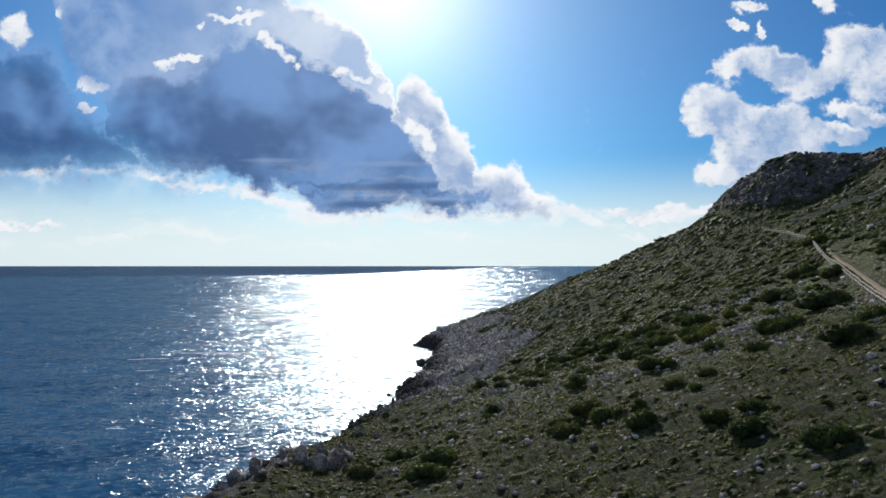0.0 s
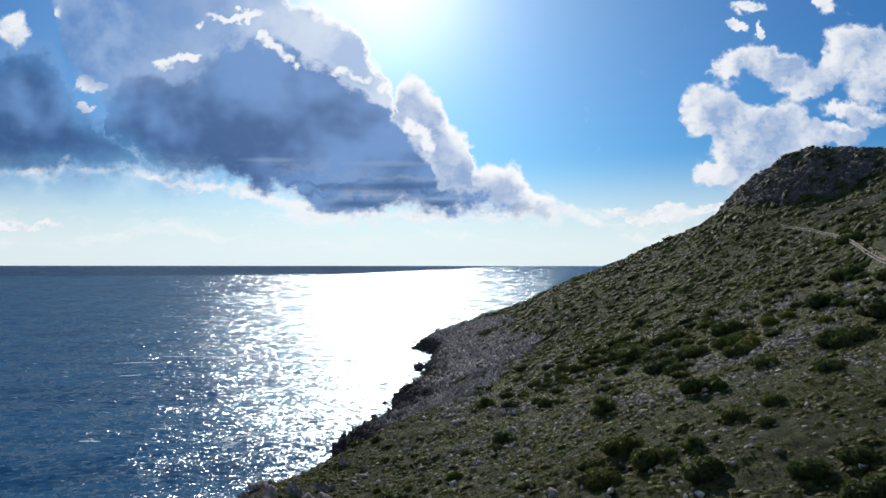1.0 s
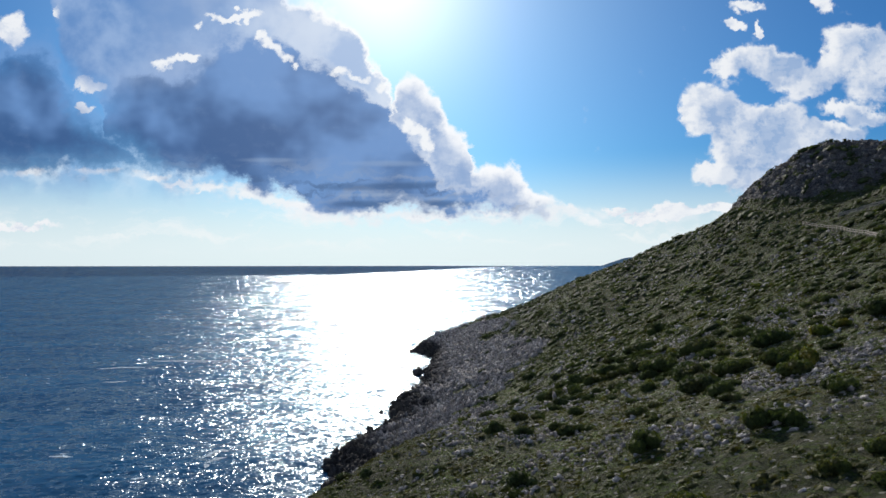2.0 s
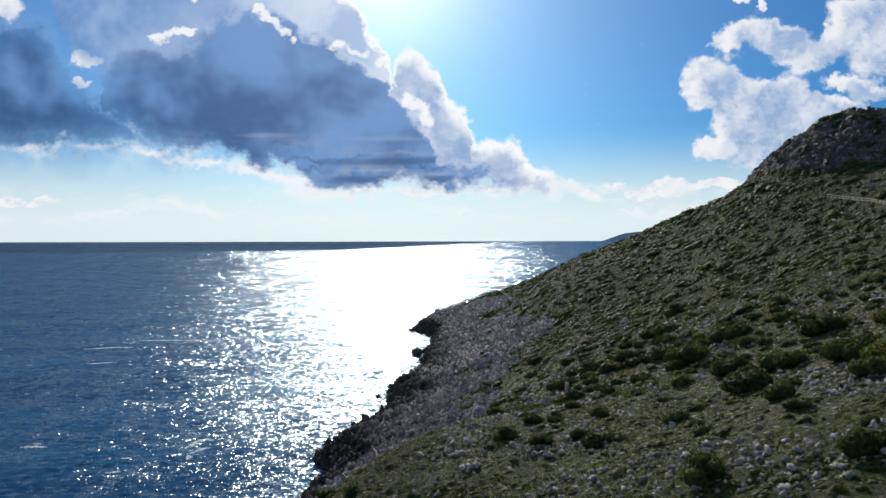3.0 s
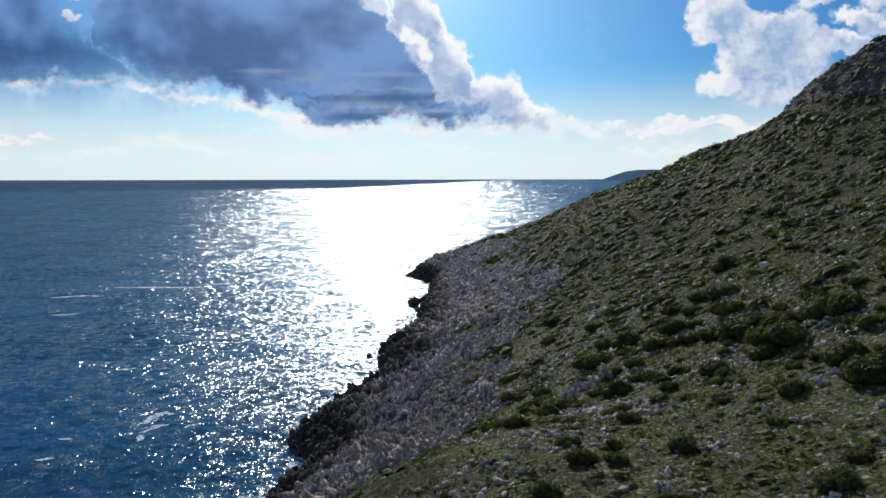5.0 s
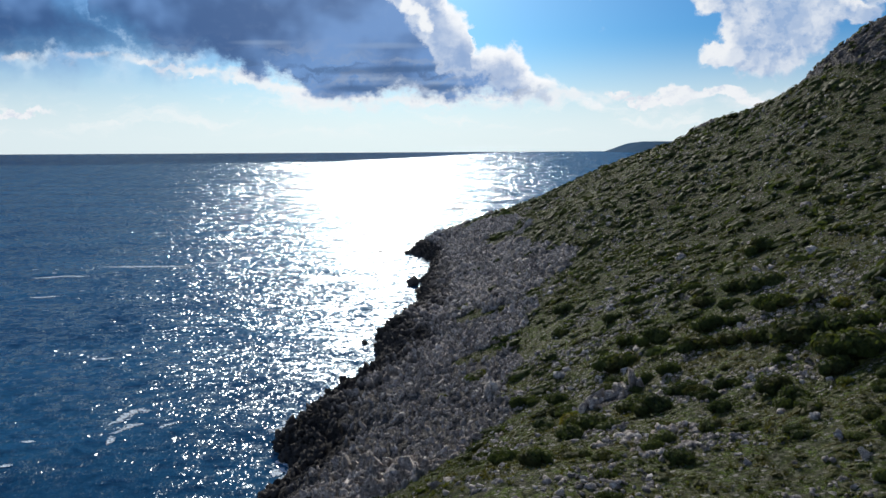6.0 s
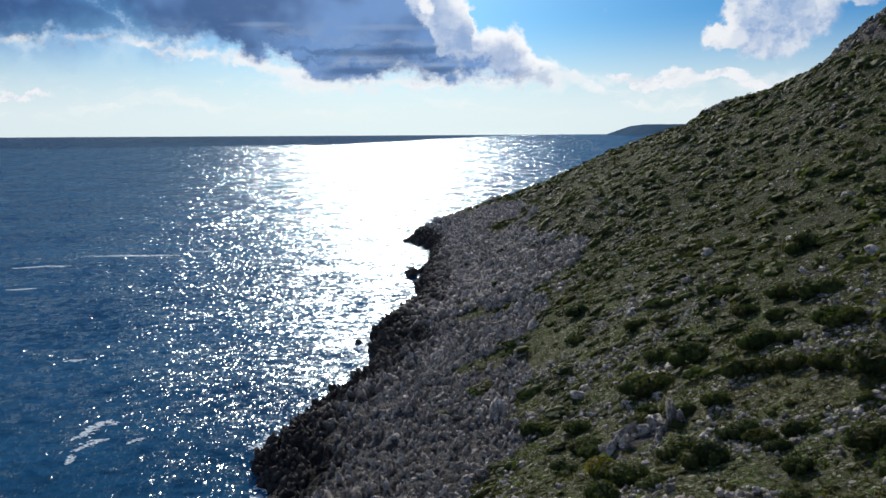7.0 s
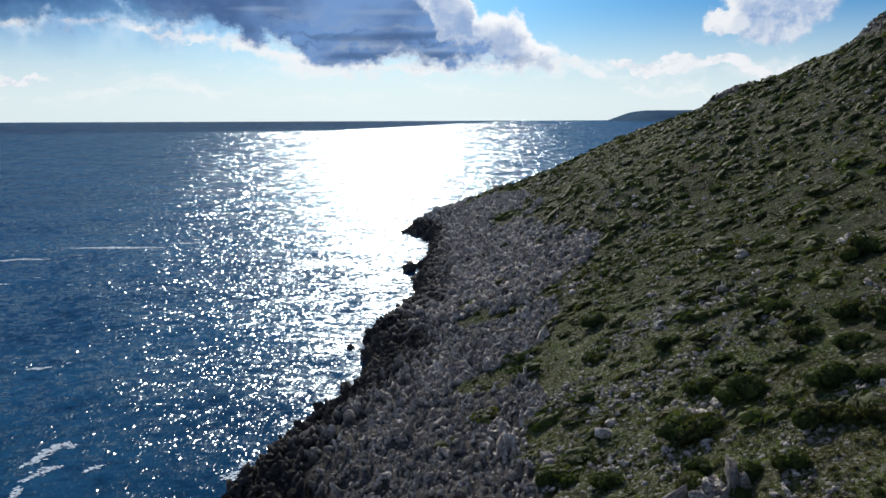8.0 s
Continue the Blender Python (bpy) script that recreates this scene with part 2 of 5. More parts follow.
    # sunlit wisps along the bases
    wisp = n.math("SUBTRACT", 1.0, n.math("DIVIDE", n.math("ABSOLUTE", n.math("SUBTRACT", wz, edge(FRINGE_LINE))), n.ramp(px, -0.45, -0.2, 0.008, 0.014)))
    wisp = n.math("ADD", wisp, n.math("MULTIPLY", rough, 0.75))
    color = over(color, n.math("MULTIPLY", n.ramp(wisp, 0.0, 0.75), n.math("MULTIPLY", n.ramp(px, 0.16, 0.36, 0.85, 0.45), patches(14.0, (3, 8, 0), 0.40, 0.58, 5, 1.6))), (0.84, 0.88, 0.92))
    clots = n.math("ADD", n.math("SUBTRACT", lobes(FRINGE_TUFTS, near_p), 0.50), n.math("MULTIPLY", rough, 0.45))
    color = over(color, n.math("MULTIPLY", n.ramp(clots, -0.15, 0.45), 0.85), (0.88, 0.91, 0.94))
    # the dark banks: thin edges are lit through, thick cloud is grey-blue
    bulge = n.math("ADD", n.math("MULTIPLY", n.math("SUBTRACT", n.noise(n.vec("ADD", p, (4, 2, 0)), 7.0, 3, 0.5), 0.5), 0.05), ragged)

    def bank(top, foot):
        return n.math("MINIMUM", n.math("SUBTRACT", edge(top), wz), n.math("MULTIPLY", n.math("SUBTRACT", wz, edge(foot)), 0.9))

    d_dark = n.math("ADD", n.math("MAXIMUM", bank(FRONT_TOP, FRONT_BASE), bank(WEST_TOP, WEST_BASE)), ragged)
    rimmed = n.math("MAXIMUM", n.ramp(px, -0.32, -0.10), n.math("MULTIPLY", patches(15.0, (9, 1, 0), 0.44, 0.60), n.ramp(pz, 0.20, 0.13)))
    silver = n.mix(rimmed, (0.24, 0.37, 0.64), (0.80, 0.85, 0.92))
    ray = n.vec("SCALE", sunray, scale=0.026)
    billow = n.math("SUBTRACT", n.noise(flat, 8.0, 3, 0.5), n.noise(n.vec("ADD", flat, ray), 8.0, 3, 0.5))
    drift = n.math("ADD", n.math("MULTIPLY", n.math("ADD", px, 0.32), 1.0), n.math("MULTIPLY", n.math("SUBTRACT", pz, 0.2), 1.6))
    drift = n.math("ADD", drift, n.ramp(px, -0.08, 0.10, 0.0, 0.35))
    tone = n.math("ADD", n.math("MULTIPLY", billow, 1.5), n.math("ADD", n.math("MULTIPLY", n.math("SUBTRACT", n.noise(n.vec("MULTIPLY", flat, (1.0, 1.7, 1.0)), 4.5, 4, 0.45), 0.2), 1.7), drift))
    core = n.mix(n.ramp(tone, 0.25, 0.80), (0.046, 0.112, 0.275), (0.150, 0.295, 0.590))
    strata = n.noise(n.vec("MULTIPLY", p, (1.0, 7.0, 1.0)), 6.0, 6, 0.58)
    core = n.mix(n.math("MULTIPLY", n.ramp(strata, 0.47, 0.62), n.ramp(pz, 0.165, 0.10, 0.0, 0.7)), core, (0.27, 0.35, 0.50))
    core = n.mix(n.math("MULTIPLY", n.ramp(strata, 0.47, 0.36), n.ramp(pz, 0.15, 0.09, 0.0, 0.6)), core, (0.045, 0.090, 0.200))
    core = n.mix(n.math("MULTIPLY", n.math("POWER", near, 26.0), 0.28), core, (0.36, 0.48, 0.74))
    core = n.mix(n.math("MULTIPLY", n.ramp(lit, 0.0, 0.9), 0.10), core, (0.36, 0.50, 0.74))
    core = n.mix(n.math("MULTIPLY", n.ramp(n.math("ADD", lobes(LIGHT_BANDS, flat), n.math("MULTIPLY", rough, 0.2)), 0.10, 1.1), 0.34), core, (0.34, 0.45, 0.63))
    core = n.mix(n.math("MULTIPLY", n.ramp(n.math("ADD", lobes(DARK_BANDS, flat), n.math("MULTIPLY", rough, 0.2)), 0.10, 1.1), 0.65), core, (0.058, 0.120, 0.255))
    dark = n.mix(n.ramp(n.math("ADD", d_dark, bulge), -0.008, 0.014), silver, core)
    loose_edge = n.ramp(px, -0.40, -0.27, 0.050, 0.012)
    color = over(color, n.math("MULTIPLY", n.ramp(n.math("ADD", d_dark, n.math("MULTIPLY", bulge, n.ramp(px, -0.40, -0.27))), n.math("SUBTRACT", 0.002, loose_edge), loose_edge), n.ramp(px, 0.04, 0.15, 0.985, 0.35)), dark)
    tufts = n.math("ADD", n.math("SUBTRACT", lobes(BRIGHT_TUFTS, near_p), 0.52), n.math("MULTIPLY", rough, 0.50))
    color = over(color, n.math("MULTIPLY", n.ramp(tufts, -0.10, 0.45), 0.9), (0.93, 0.95, 0.97))
    low = n.math("MULTIPLY", n.ramp(n.noise(n.vec("MULTIPLY", p, (2.2, 14, 1)), 3.0, 6, 0.6), 0.47, 0.66), n.math("MULTIPLY", n.ramp(pz, 0.082, 0.055), n.ramp(pz, 0.005, 0.035)))
    color = n.mix(n.math("MULTIPLY", low, 0.5), color, (0.94, 0.95, 0.95))
    bg = n.node("ShaderNodeBackground")
    n.feed(bg.inputs[0], color)
    bg.inputs[1].default_value = 1.0
    n.link(bg.outputs[0], n.node("ShaderNodeOutputWorld").inputs[0])


build_world()


# ---- materials ----
def material(name):
    m = bpy.data.materials.new(name)
    m.use_nodes = True
    n = Net(m.node_tree)
    b = n.node("ShaderNodeBsdfPrincipled")
    n.link(b.outputs[0], n.node("ShaderNodeOutputMaterial").inputs[0])
    return m, n, b


def bump(n, b, height, strength, distance):
    k = n.node("ShaderNodeBump")
    k.inputs["Strength"].default_value, k.inputs["Distance"].default_value = strength, distance
    n.feed(k.inputs["Height"], height)
    n.link(k.outputs[0], b.inputs["Normal"])


def place(n):
    return n.node("ShaderNodeNewGeometry").outputs["Position"]


def limestone_color(n, p):
    a = n.mix(n.ramp(n.noise(p, 0.5, 5, 0.6), 0.42, 0.58), (0.165, 0.158, 0.158), (0.30, 0.288, 0.28))
    a = n.mix(n.math("MULTIPLY", n.ramp(n.noise(p, 3.0, 7, 0.75), 0.49, 0.60), 0.85), a, (0.46, 0.445, 0.43))
    a = n.mix(n.math("MULTIPLY", n.ramp(n.noise(n.vec("ADD", p, (9, 4, 2)), 2.2, 7, 0.75), 0.48, 0.58), 0.85), a, (0.060, 0.057, 0.058))
    return n.mix(n.math("MULTIPLY", n.ramp(n.noise(n.vec("ADD", p, (31, 4, 2)), 0.8, 4), 0.55, 0.64), 0.35), a, (0.24, 0.18, 0.13))


def make_ground():
    m, n, b = material("hillside")
    p = place(n)
    at = n.node("ShaderNodeAttribute")
    at.attribute_name = "rock"
    rock = at.outputs["Fac"]
    at2 = n.node("ShaderNodeAttribute")
    at2.attribute_name = "stony"
    stony = at2.outputs["Fac"]
    grass = n.mix(n.ramp(n.noise(p, 0.10, 5, 0.6), 0.42, 0.58), (0.098, 0.094, 0.024), (0.066, 0.092, 0.013))
    grass = n.mix(n.math("MULTIPLY", n.ramp(n.noise(n.vec("ADD", p, (5, 8, 1)), 0.30, 5, 0.65), 0.45, 0.55), 0.95), grass, (0.110, 0.160, 0.008))
    grass = n.mix(n.math("MULTIPLY", n.ramp(n.noise(p, 0.6, 6, 0.7), 0.50, 0.62), 0.65), grass, (0.120, 0.100, 0.040))
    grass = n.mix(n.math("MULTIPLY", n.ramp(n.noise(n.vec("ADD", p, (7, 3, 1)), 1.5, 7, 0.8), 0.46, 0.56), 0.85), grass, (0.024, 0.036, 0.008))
    grass = n.mix(n.math("MULTIPLY", n.ramp(n.noise(n.vec("ADD", p, (17, 3, 1)), 2.6, 8, 0.85), 0.51, 0.55), n.math("MULTIPLY", stony, 0.8)), grass, (0.31, 0.285, 0.235))
    # Grass is multiplied darker where the stony value is low.
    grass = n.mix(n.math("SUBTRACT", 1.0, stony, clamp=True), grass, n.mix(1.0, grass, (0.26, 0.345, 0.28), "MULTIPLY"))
    grass = n.mix(1.0, grass, (1.26, 1.38, 1.20), "MULTIPLY")
    # Random dark specks put the shade of gaps in the turf into colour.
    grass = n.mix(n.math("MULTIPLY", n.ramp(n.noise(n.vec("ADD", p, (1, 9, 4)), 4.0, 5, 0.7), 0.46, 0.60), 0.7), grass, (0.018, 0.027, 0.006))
    grass = n.mix(n.math("MULTIPLY", n.ramp(n.noise(n.vec("ADD", p, (6, 2, 9)), 0.9, 6, 0.7), 0.48, 0.60), 0.45), grass, (0.170, 0.155, 0.120))
    chips = n.node("ShaderNodeTexVoronoi")
    n.feed(chips.inputs["Vector"], n.vec("ADD", p, n.vec("SCALE", n.join(n.noise(p, 4.0, 3), n.noise(n.vec("ADD", p, (3, 8, 1)), 4.0, 3), 0.0), scale=0.25)))
    chips.inputs["Scale"].default_value = 2.1
    one, two, _ = n.xyz(chips.outputs["Color"])
    share = n.math("ADD", 0.10, n.math("MULTIPLY", n.math("MULTIPLY", stony, n.ramp(n.noise(n.vec("ADD", p, (2, 6, 4)), 0.22, 4, 0.6), 0.36, 0.56)), 0.72))
    chip = n.math("MULTIPLY", n.math("LESS_THAN", one, share), n.ramp(chips.outputs["Distance"], n.math("ADD", 0.17, n.math("MULTIPLY", two, 0.30)), n.math("ADD", 0.10, n.math("MULTIPLY", two, 0.26))))
    grass = n.mix(n.math("MULTIPLY", chip, 0.9), grass, n.mix(two, (0.22, 0.205, 0.185), (0.52, 0.50, 0.46)))
    # Cells of turf; shade in the gaps between clumps is painted into the grass.
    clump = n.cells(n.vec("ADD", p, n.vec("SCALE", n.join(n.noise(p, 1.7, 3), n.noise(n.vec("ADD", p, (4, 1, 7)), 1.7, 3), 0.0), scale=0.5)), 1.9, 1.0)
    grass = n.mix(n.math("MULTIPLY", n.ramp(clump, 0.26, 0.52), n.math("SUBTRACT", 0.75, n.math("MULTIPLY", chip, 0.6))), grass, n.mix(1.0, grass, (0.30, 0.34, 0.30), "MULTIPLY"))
    stone = limestone_color(n, p)
    stone = n.mix(n.math("MULTIPLY", n.ramp(n.xyz(p)[2], 6.2, 4.4), 0.9), stone, (0.022, 0.021, 0.022))
    # Rock colour darkened: soil tone, plus painted shade in gaps between karst teeth.
    stone = n.mix(1.0, stone, (0.55, 0.56, 0.57), "MULTIPLY")
    k = n.ramp(n.math("ADD", rock, n.math("MULTIPLY", n.math("SUBTRACT", n.noise(p, 0.7, 6, 0.7), 0.5), 1.1)), 0.38, 0.62)
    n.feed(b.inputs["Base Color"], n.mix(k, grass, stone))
    b.inputs["Roughness"].default_value = 0.95
    b.inputs["Specular IOR Level"].default_value = 0.15
    h = n.math("ADD", n.math("ADD", n.math("MULTIPLY", n.noise(p, 2.4, 8, 0.8), 1.9), n.math("MULTIPLY", clump, -0.8)), n.math("ADD", n.math("MULTIPLY", n.cells(p, 2.6, 2.0), -0.5), n.math("MULTIPLY", chip, 0.5)))
    bump(n, b, h, 1.0, 0.55)
    return m


def make_stone(name, dark_low=True, lift=1.0, calm=0.0):
    m, n, b = material(name)
    p = place(n)
    c = n.mix(calm, limestone_color(n, p), (0.185, 0.178, 0.178))
    isle = n.node("ShaderNodeNewGeometry").outputs["Random Per Island"]
    c = n.mix(1.0, c, n.mix(isle, (0.62 * lift, 0.60 * lift, 0.575 * lift), (1.32 * lift, 1.28 * lift, 1.225 * lift)), "MULTIPLY")
    if dark_low:
        z = n.math("ADD", n.xyz(p)[2], n.math("MULTIPLY", n.noise(p, 0.3, 3), -3.0))
        c = n.mix(n.math("MULTIPLY", n.ramp(z, 5.2, 3.0), 0.92), c, (0.022, 0.021, 0.022))
    n.feed(b.inputs["Base Color"], c)
    b.inputs["Roughness"].default_value = 0.9
    b.inputs["Specular IOR Level"].default_value = 0.2
    bump(n, b, n.math("ADD", n.noise(p, 5.0, 7, 0.72), n.math("MULTIPLY", n.cells(p, 2.2, 2.0), -0.9)), 1.0, 0.35)
    return m


def make_leaf(name, a, c, through_light=0.33):
    m, n, b = material(name)
    info = n.node("ShaderNodeObjectInfo").outputs["Random"]
    isle = n.node("ShaderNodeNewGeometry").outputs["Random Per Island"]
    p = place(n)
    col = n.mix(n.ramp(n.noise(p, 0.12, 3), 0.35, 0.65), a, c)
    col = n.mix(n.math("MULTIPLY", n.ramp(n.noise(n.vec("ADD", p, (8, 3, 2)), 0.33, 3), 0.50, 0.62), 0.6), col, (a[0] * 1.7, a[1] * 1.05, a[2] * 1.2))
    col = n.mix(info, col, n.mix(1.0, col, (1.2, 1.15, 0.9), "MULTIPLY"))
    col = n.mix(1.0, col, n.mix(isle, (0.62, 0.64, 0.64), (1.36, 1.34, 1.25)), "MULTIPLY")
    n.feed(b.inputs["Base Color"], col)
    b.inputs["Roughness"].default_value = 0.7
    b.inputs["Specular IOR Level"].default_value = 0.25
    bump(n, b, n.noise(p, 14.0, 4, 0.7), 0.8, 0.1)
    veil = n.node("ShaderNodeBsdfTranslucent")
    n.feed(veil.inputs["Color"], n.mix(1.0, col, (1.25, 1.3, 0.8), "MULTIPLY"))
    mixer = n.node("ShaderNodeMixShader")
    mixer.inputs[0].default_value = through_light
    n.link(b.outputs[0], mixer.inputs[1])
    n.link(veil.outputs[0], mixer.inputs[2])
    out = [k for k in n.tree.nodes if k.bl_idname == "ShaderNodeOutputMaterial"][0]
    n.link(mixer.outputs[0], out.inputs[0])
    return m


def make_sea():
    m = bpy.data.materials.new("sea_water")
    m.use_nodes = True
    n = Net(m.node_tree)
    p = place(n)

    def tilts(scale, stretch, detail):
        t = n.node("ShaderNodeTexNoise")
        n.feed(t.inputs["Vector"], n.vec("MULTIPLY", p, (1.0, stretch, 1.0)))
        t.inputs["Scale"].default_value, t.inputs["Detail"].default_value, t.inputs["Roughness"].default_value = scale, detail, 0.6
        return n.vec("SUBTRACT", t.outputs["Color"], (0.5, 0.5, 0.5))

    facets = n.node("ShaderNodeTexVoronoi")
    ox, oy, oz = n.xyz(p)
    off = n.math("SUBTRACT", n.math("MAXIMUM", oy, 60.0), 20.0)
    chop = n.join(n.math("DIVIDE", n.math("MULTIPLY", ox, 760.0), off), n.math("DIVIDE", 40000.0, off), 0.0)
    n.feed(facets.inputs["Vector"], n.vec("ADD", chop, n.vec("SCALE", tilts(0.8, 1.0, 2), scale=1.6)))
    facets.inputs["Scale"].default_value = 1.0
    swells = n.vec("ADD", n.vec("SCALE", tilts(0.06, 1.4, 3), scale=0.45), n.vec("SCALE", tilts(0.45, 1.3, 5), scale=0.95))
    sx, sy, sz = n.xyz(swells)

    def facing(slope):
        fx, fy, fz = n.xyz(slope)
        return n.vec("NORMALIZE", n.join(n.math("MULTIPLY", fx, 1.35), n.math("SUBTRACT", fy, 0.09), 1.0))

    normal = facing(swells)
    ripples = facing(n.vec("ADD", swells, n.vec("SCALE", n.vec("SUBTRACT", facets.outputs["Color"], (0.5, 0.5, 0.5)), scale=n.ramp(oy, 110.0, 380.0, 0.46, 0.60))))
    patch = n.noise(n.vec("MULTIPLY", p, (1.0, 2.5, 1.0)), 0.012, 5, 0.6, 0.5)
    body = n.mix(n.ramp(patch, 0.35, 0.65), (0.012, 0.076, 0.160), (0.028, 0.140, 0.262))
    # Wave slopes of one facing are coloured darker, shading put into the water.
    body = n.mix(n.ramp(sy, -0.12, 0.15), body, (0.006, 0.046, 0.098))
    # Long dark bands imitate shaded wave backs in the body colour.
    wave_shade = n.noise(n.vec("MULTIPLY", p, (1.0, 2.4, 1.0)), 0.17, 5, 0.62, 0.4)
    body = n.mix(n.math("MULTIPLY", n.ramp(wave_shade, 0.48, 0.64), 0.6), body, (0.006, 0.038, 0.095))
    crest = n.math("MULTIPLY", n.ramp(n.noise(n.vec("MULTIPLY", p, (1.0, 1.9, 1.0)), 0.22, 8, 0.74, 0.8), 0.715, 0.765), n.ramp(patch, 0.45, 0.62))
    deep = n.node("ShaderNodeBsdfDiffuse")
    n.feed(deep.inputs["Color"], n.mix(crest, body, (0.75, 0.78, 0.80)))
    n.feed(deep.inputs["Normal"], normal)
    sheen, spark, shine = n.node("ShaderNodeBsdfGlossy"), n.node("ShaderNodeBsdfGlossy"), n.node("ShaderNodeMixShader")
    for lobe, roughness, way in ((sheen, 0.21, normal), (spark, 0.17, ripples)):
        lobe.inputs["Roughness"].default_value = roughness
        lobe.inputs["Color"].default_value = (0.74, 0.88, 1.0, 1)
        n.feed(lobe.inputs["Normal"], way)
    shine.inputs[0].default_value = 0.78
    n.link(sheen.outputs[0], shine.inputs[1])
    n.link(spark.outputs[0], shine.inputs[2])
    fres = n.node("ShaderNodeFresnel")
    fres.inputs["IOR"].default_value = 1.33
    n.feed(fres.inputs["Normal"], normal)
    mixer = n.node("ShaderNodeMixShader")
    n.feed(mixer.inputs[0], n.math("MINIMUM", fres.outputs[0], 0.20))
    n.link(deep.outputs[0], mixer.inputs[1])
    n.link(shine.outputs[0], mixer.inputs[2])
    n.link(mixer.outputs[0], n.node("ShaderNodeOutputMaterial").inputs[0])
    return m


def make_plain(name, a, c, scale, rough=0.85, relief=0.03):
    m, n, b = material(name)
    p = place(n)
    n.feed(b.inputs["Base Color"], n.mix(n.ramp(n.noise(p, scale, 6, 0.65), 0.35, 0.65), a, c))
    b.inputs["Roughness"].default_value = rough
    bump(n, b, n.noise(p, scale * 4, 5, 0.6), 0.7, relief)
    return m


GROUND, SEA = make_ground(), make_sea()
KARST, BOULDER = make_stone("weathered_karst", True, 1.9, 0.3), make_stone("pale_limestone", False, 2.0, 0.25)
CRAG, CLIFF = make_stone("crag_limestone", False, 0.85, 0.2), make_stone("cliff_limestone", False, 1.15, 0.2)
LEAF = make_leaf("shrub_leaves", (0.034, 0.052, 0.017), (0.066, 0.088, 0.027), 0.35)
LEAF_YELLOW = make_leaf("spurge_leaves", (0.10, 0.13, 0.018), (0.08, 0.105, 0.02), 0.42)
STEM = make_plain("shrub_stems", (0.06, 0.045, 0.035), (0.10, 0.08, 0.06), 6.0)
GRASS = make_leaf("grass_blades", (0.058, 0.080, 0.016), (0.098, 0.098, 0.028))
TRAIL = make_plain("trodden_earth", (0.22, 0.155, 0.085), (0.30, 0.225, 0.135), 1.2)
TIMBER = make_plain("weathered_timber", (0.30, 0.26, 0.21), (0.44, 0.39, 0.32), 3.0)
FOAM = make_plain("sea_foam", (0.72, 0.86, 0.97), (0.80, 0.92, 0.99), 0.8)
# The blue-grey of distance haze is put into this land's base colour.
HAZED_LAND = make_plain("hazed_land", (0.062, 0.118, 0.185), (0.080, 0.135, 0.205), 0.006, 0.95, 4.0)
HAZED_LAND.node_tree.nodes["Principled BSDF"].inputs["Specular IOR Level"].default_value = 0.0


# ---- the lie of the land ----
def lattice(ix, iy, seed):
    h = (ix.astype(np.int64) * 374761393 + iy.astype(np.int64) * 668265263 + seed * 974634541) & 0xFFFFFFFF
    h = ((h ^ (h >> 13)) * 1274126177) & 0xFFFFFFFF
    return ((h ^ (h >> 16)) & 0xFFFF) / 65535.0


def value_noise(x, y, seed):
    ix, iy = np.floor(x), np.floor(y)
    fx, fy = x - ix, y - iy
    fx, fy = fx * fx * fx * (fx * (fx * 6 - 15) + 10), fy * fy * fy * (fy * (fy * 6 - 15) + 10)
    a, b = lattice(ix, iy, seed), lattice(ix + 1, iy, seed)
    c, d = lattice(ix, iy + 1, seed), lattice(ix + 1, iy + 1, seed)
    return (a + (b - a) * fx) * (1 - fy) + (c + (d - c) * fx) * fy


def fbm(x, y, size, octaves=4, seed=0, gain=0.5):
    """Noise from -1 to 1, with features about size metres wide."""
    total, amp, norm = 0.0, 1.0, 0.0
    for k in range(octaves):
        ca, sa = math.cos(0.6 * k + seed), math.sin(0.6 * k + seed)
        u, v = (x * ca - y * sa) / size, (x * sa + y * ca) / size
        total, norm = total + amp * (2 * value_noise(u, v, seed * 17 + k) - 1), norm + amp
        amp, size = amp * gain, size * 0.5
    return total / norm


def lumps(x, y, size, seed):
    """Rounded lumps: 1 at a random centre in each cell, 0 between them."""
    u, v = x / size, y / size
    iu, iv = np.floor(u), np.floor(v)
    best = np.full(np.shape(u), 9.0)
    for du in (-1, 0, 1):
        for dv in (-1, 0, 1):
            cu, cv = iu + du, iv + dv
            dd = (cu + lattice(cu, cv, seed) - u) ** 2 + (cv + lattice(cu, cv, seed + 7) - v) ** 2
            best = np.minimum(best, dd / (0.35 + 0.9 * lattice(cu, cv, seed + 13)))
    return np.clip(1 - best, 0, 1)


def step(x, lo, hi):
    t = np.clip((x - lo) / (hi - lo), 0, 1)
    return t * t * (3 - 2 * t)


# The shore: its broad line, and its coves and points.
BROAD_Y = [-80, 60, 120, 150, 235, 352, 430, 520, 620]
BROAD_X = [-42, -34, -26, -23, -13, -8, 45, 95, 130]
SHORE_Y = [-80, 60, 90, 120, 147, 157, 169, 182, 196, 226, 237, 248, 290, 310, 323, 334, 345, 352, 362, 376, 400, 440, 500, 620]
SHORE_X = [-42, -34, -30, -25, -23, -21, -25.5, -20.5, -16.3, -14.8, -9.5, -6.8, -6.5, -5.6, -4.5, -8, -14, -13, -7.5, -3.5, 20, 62, 100, 130]
COVES = np.array(SHORE_X) - np.interp(SHORE_Y, BROAD_Y, BROAD_X)
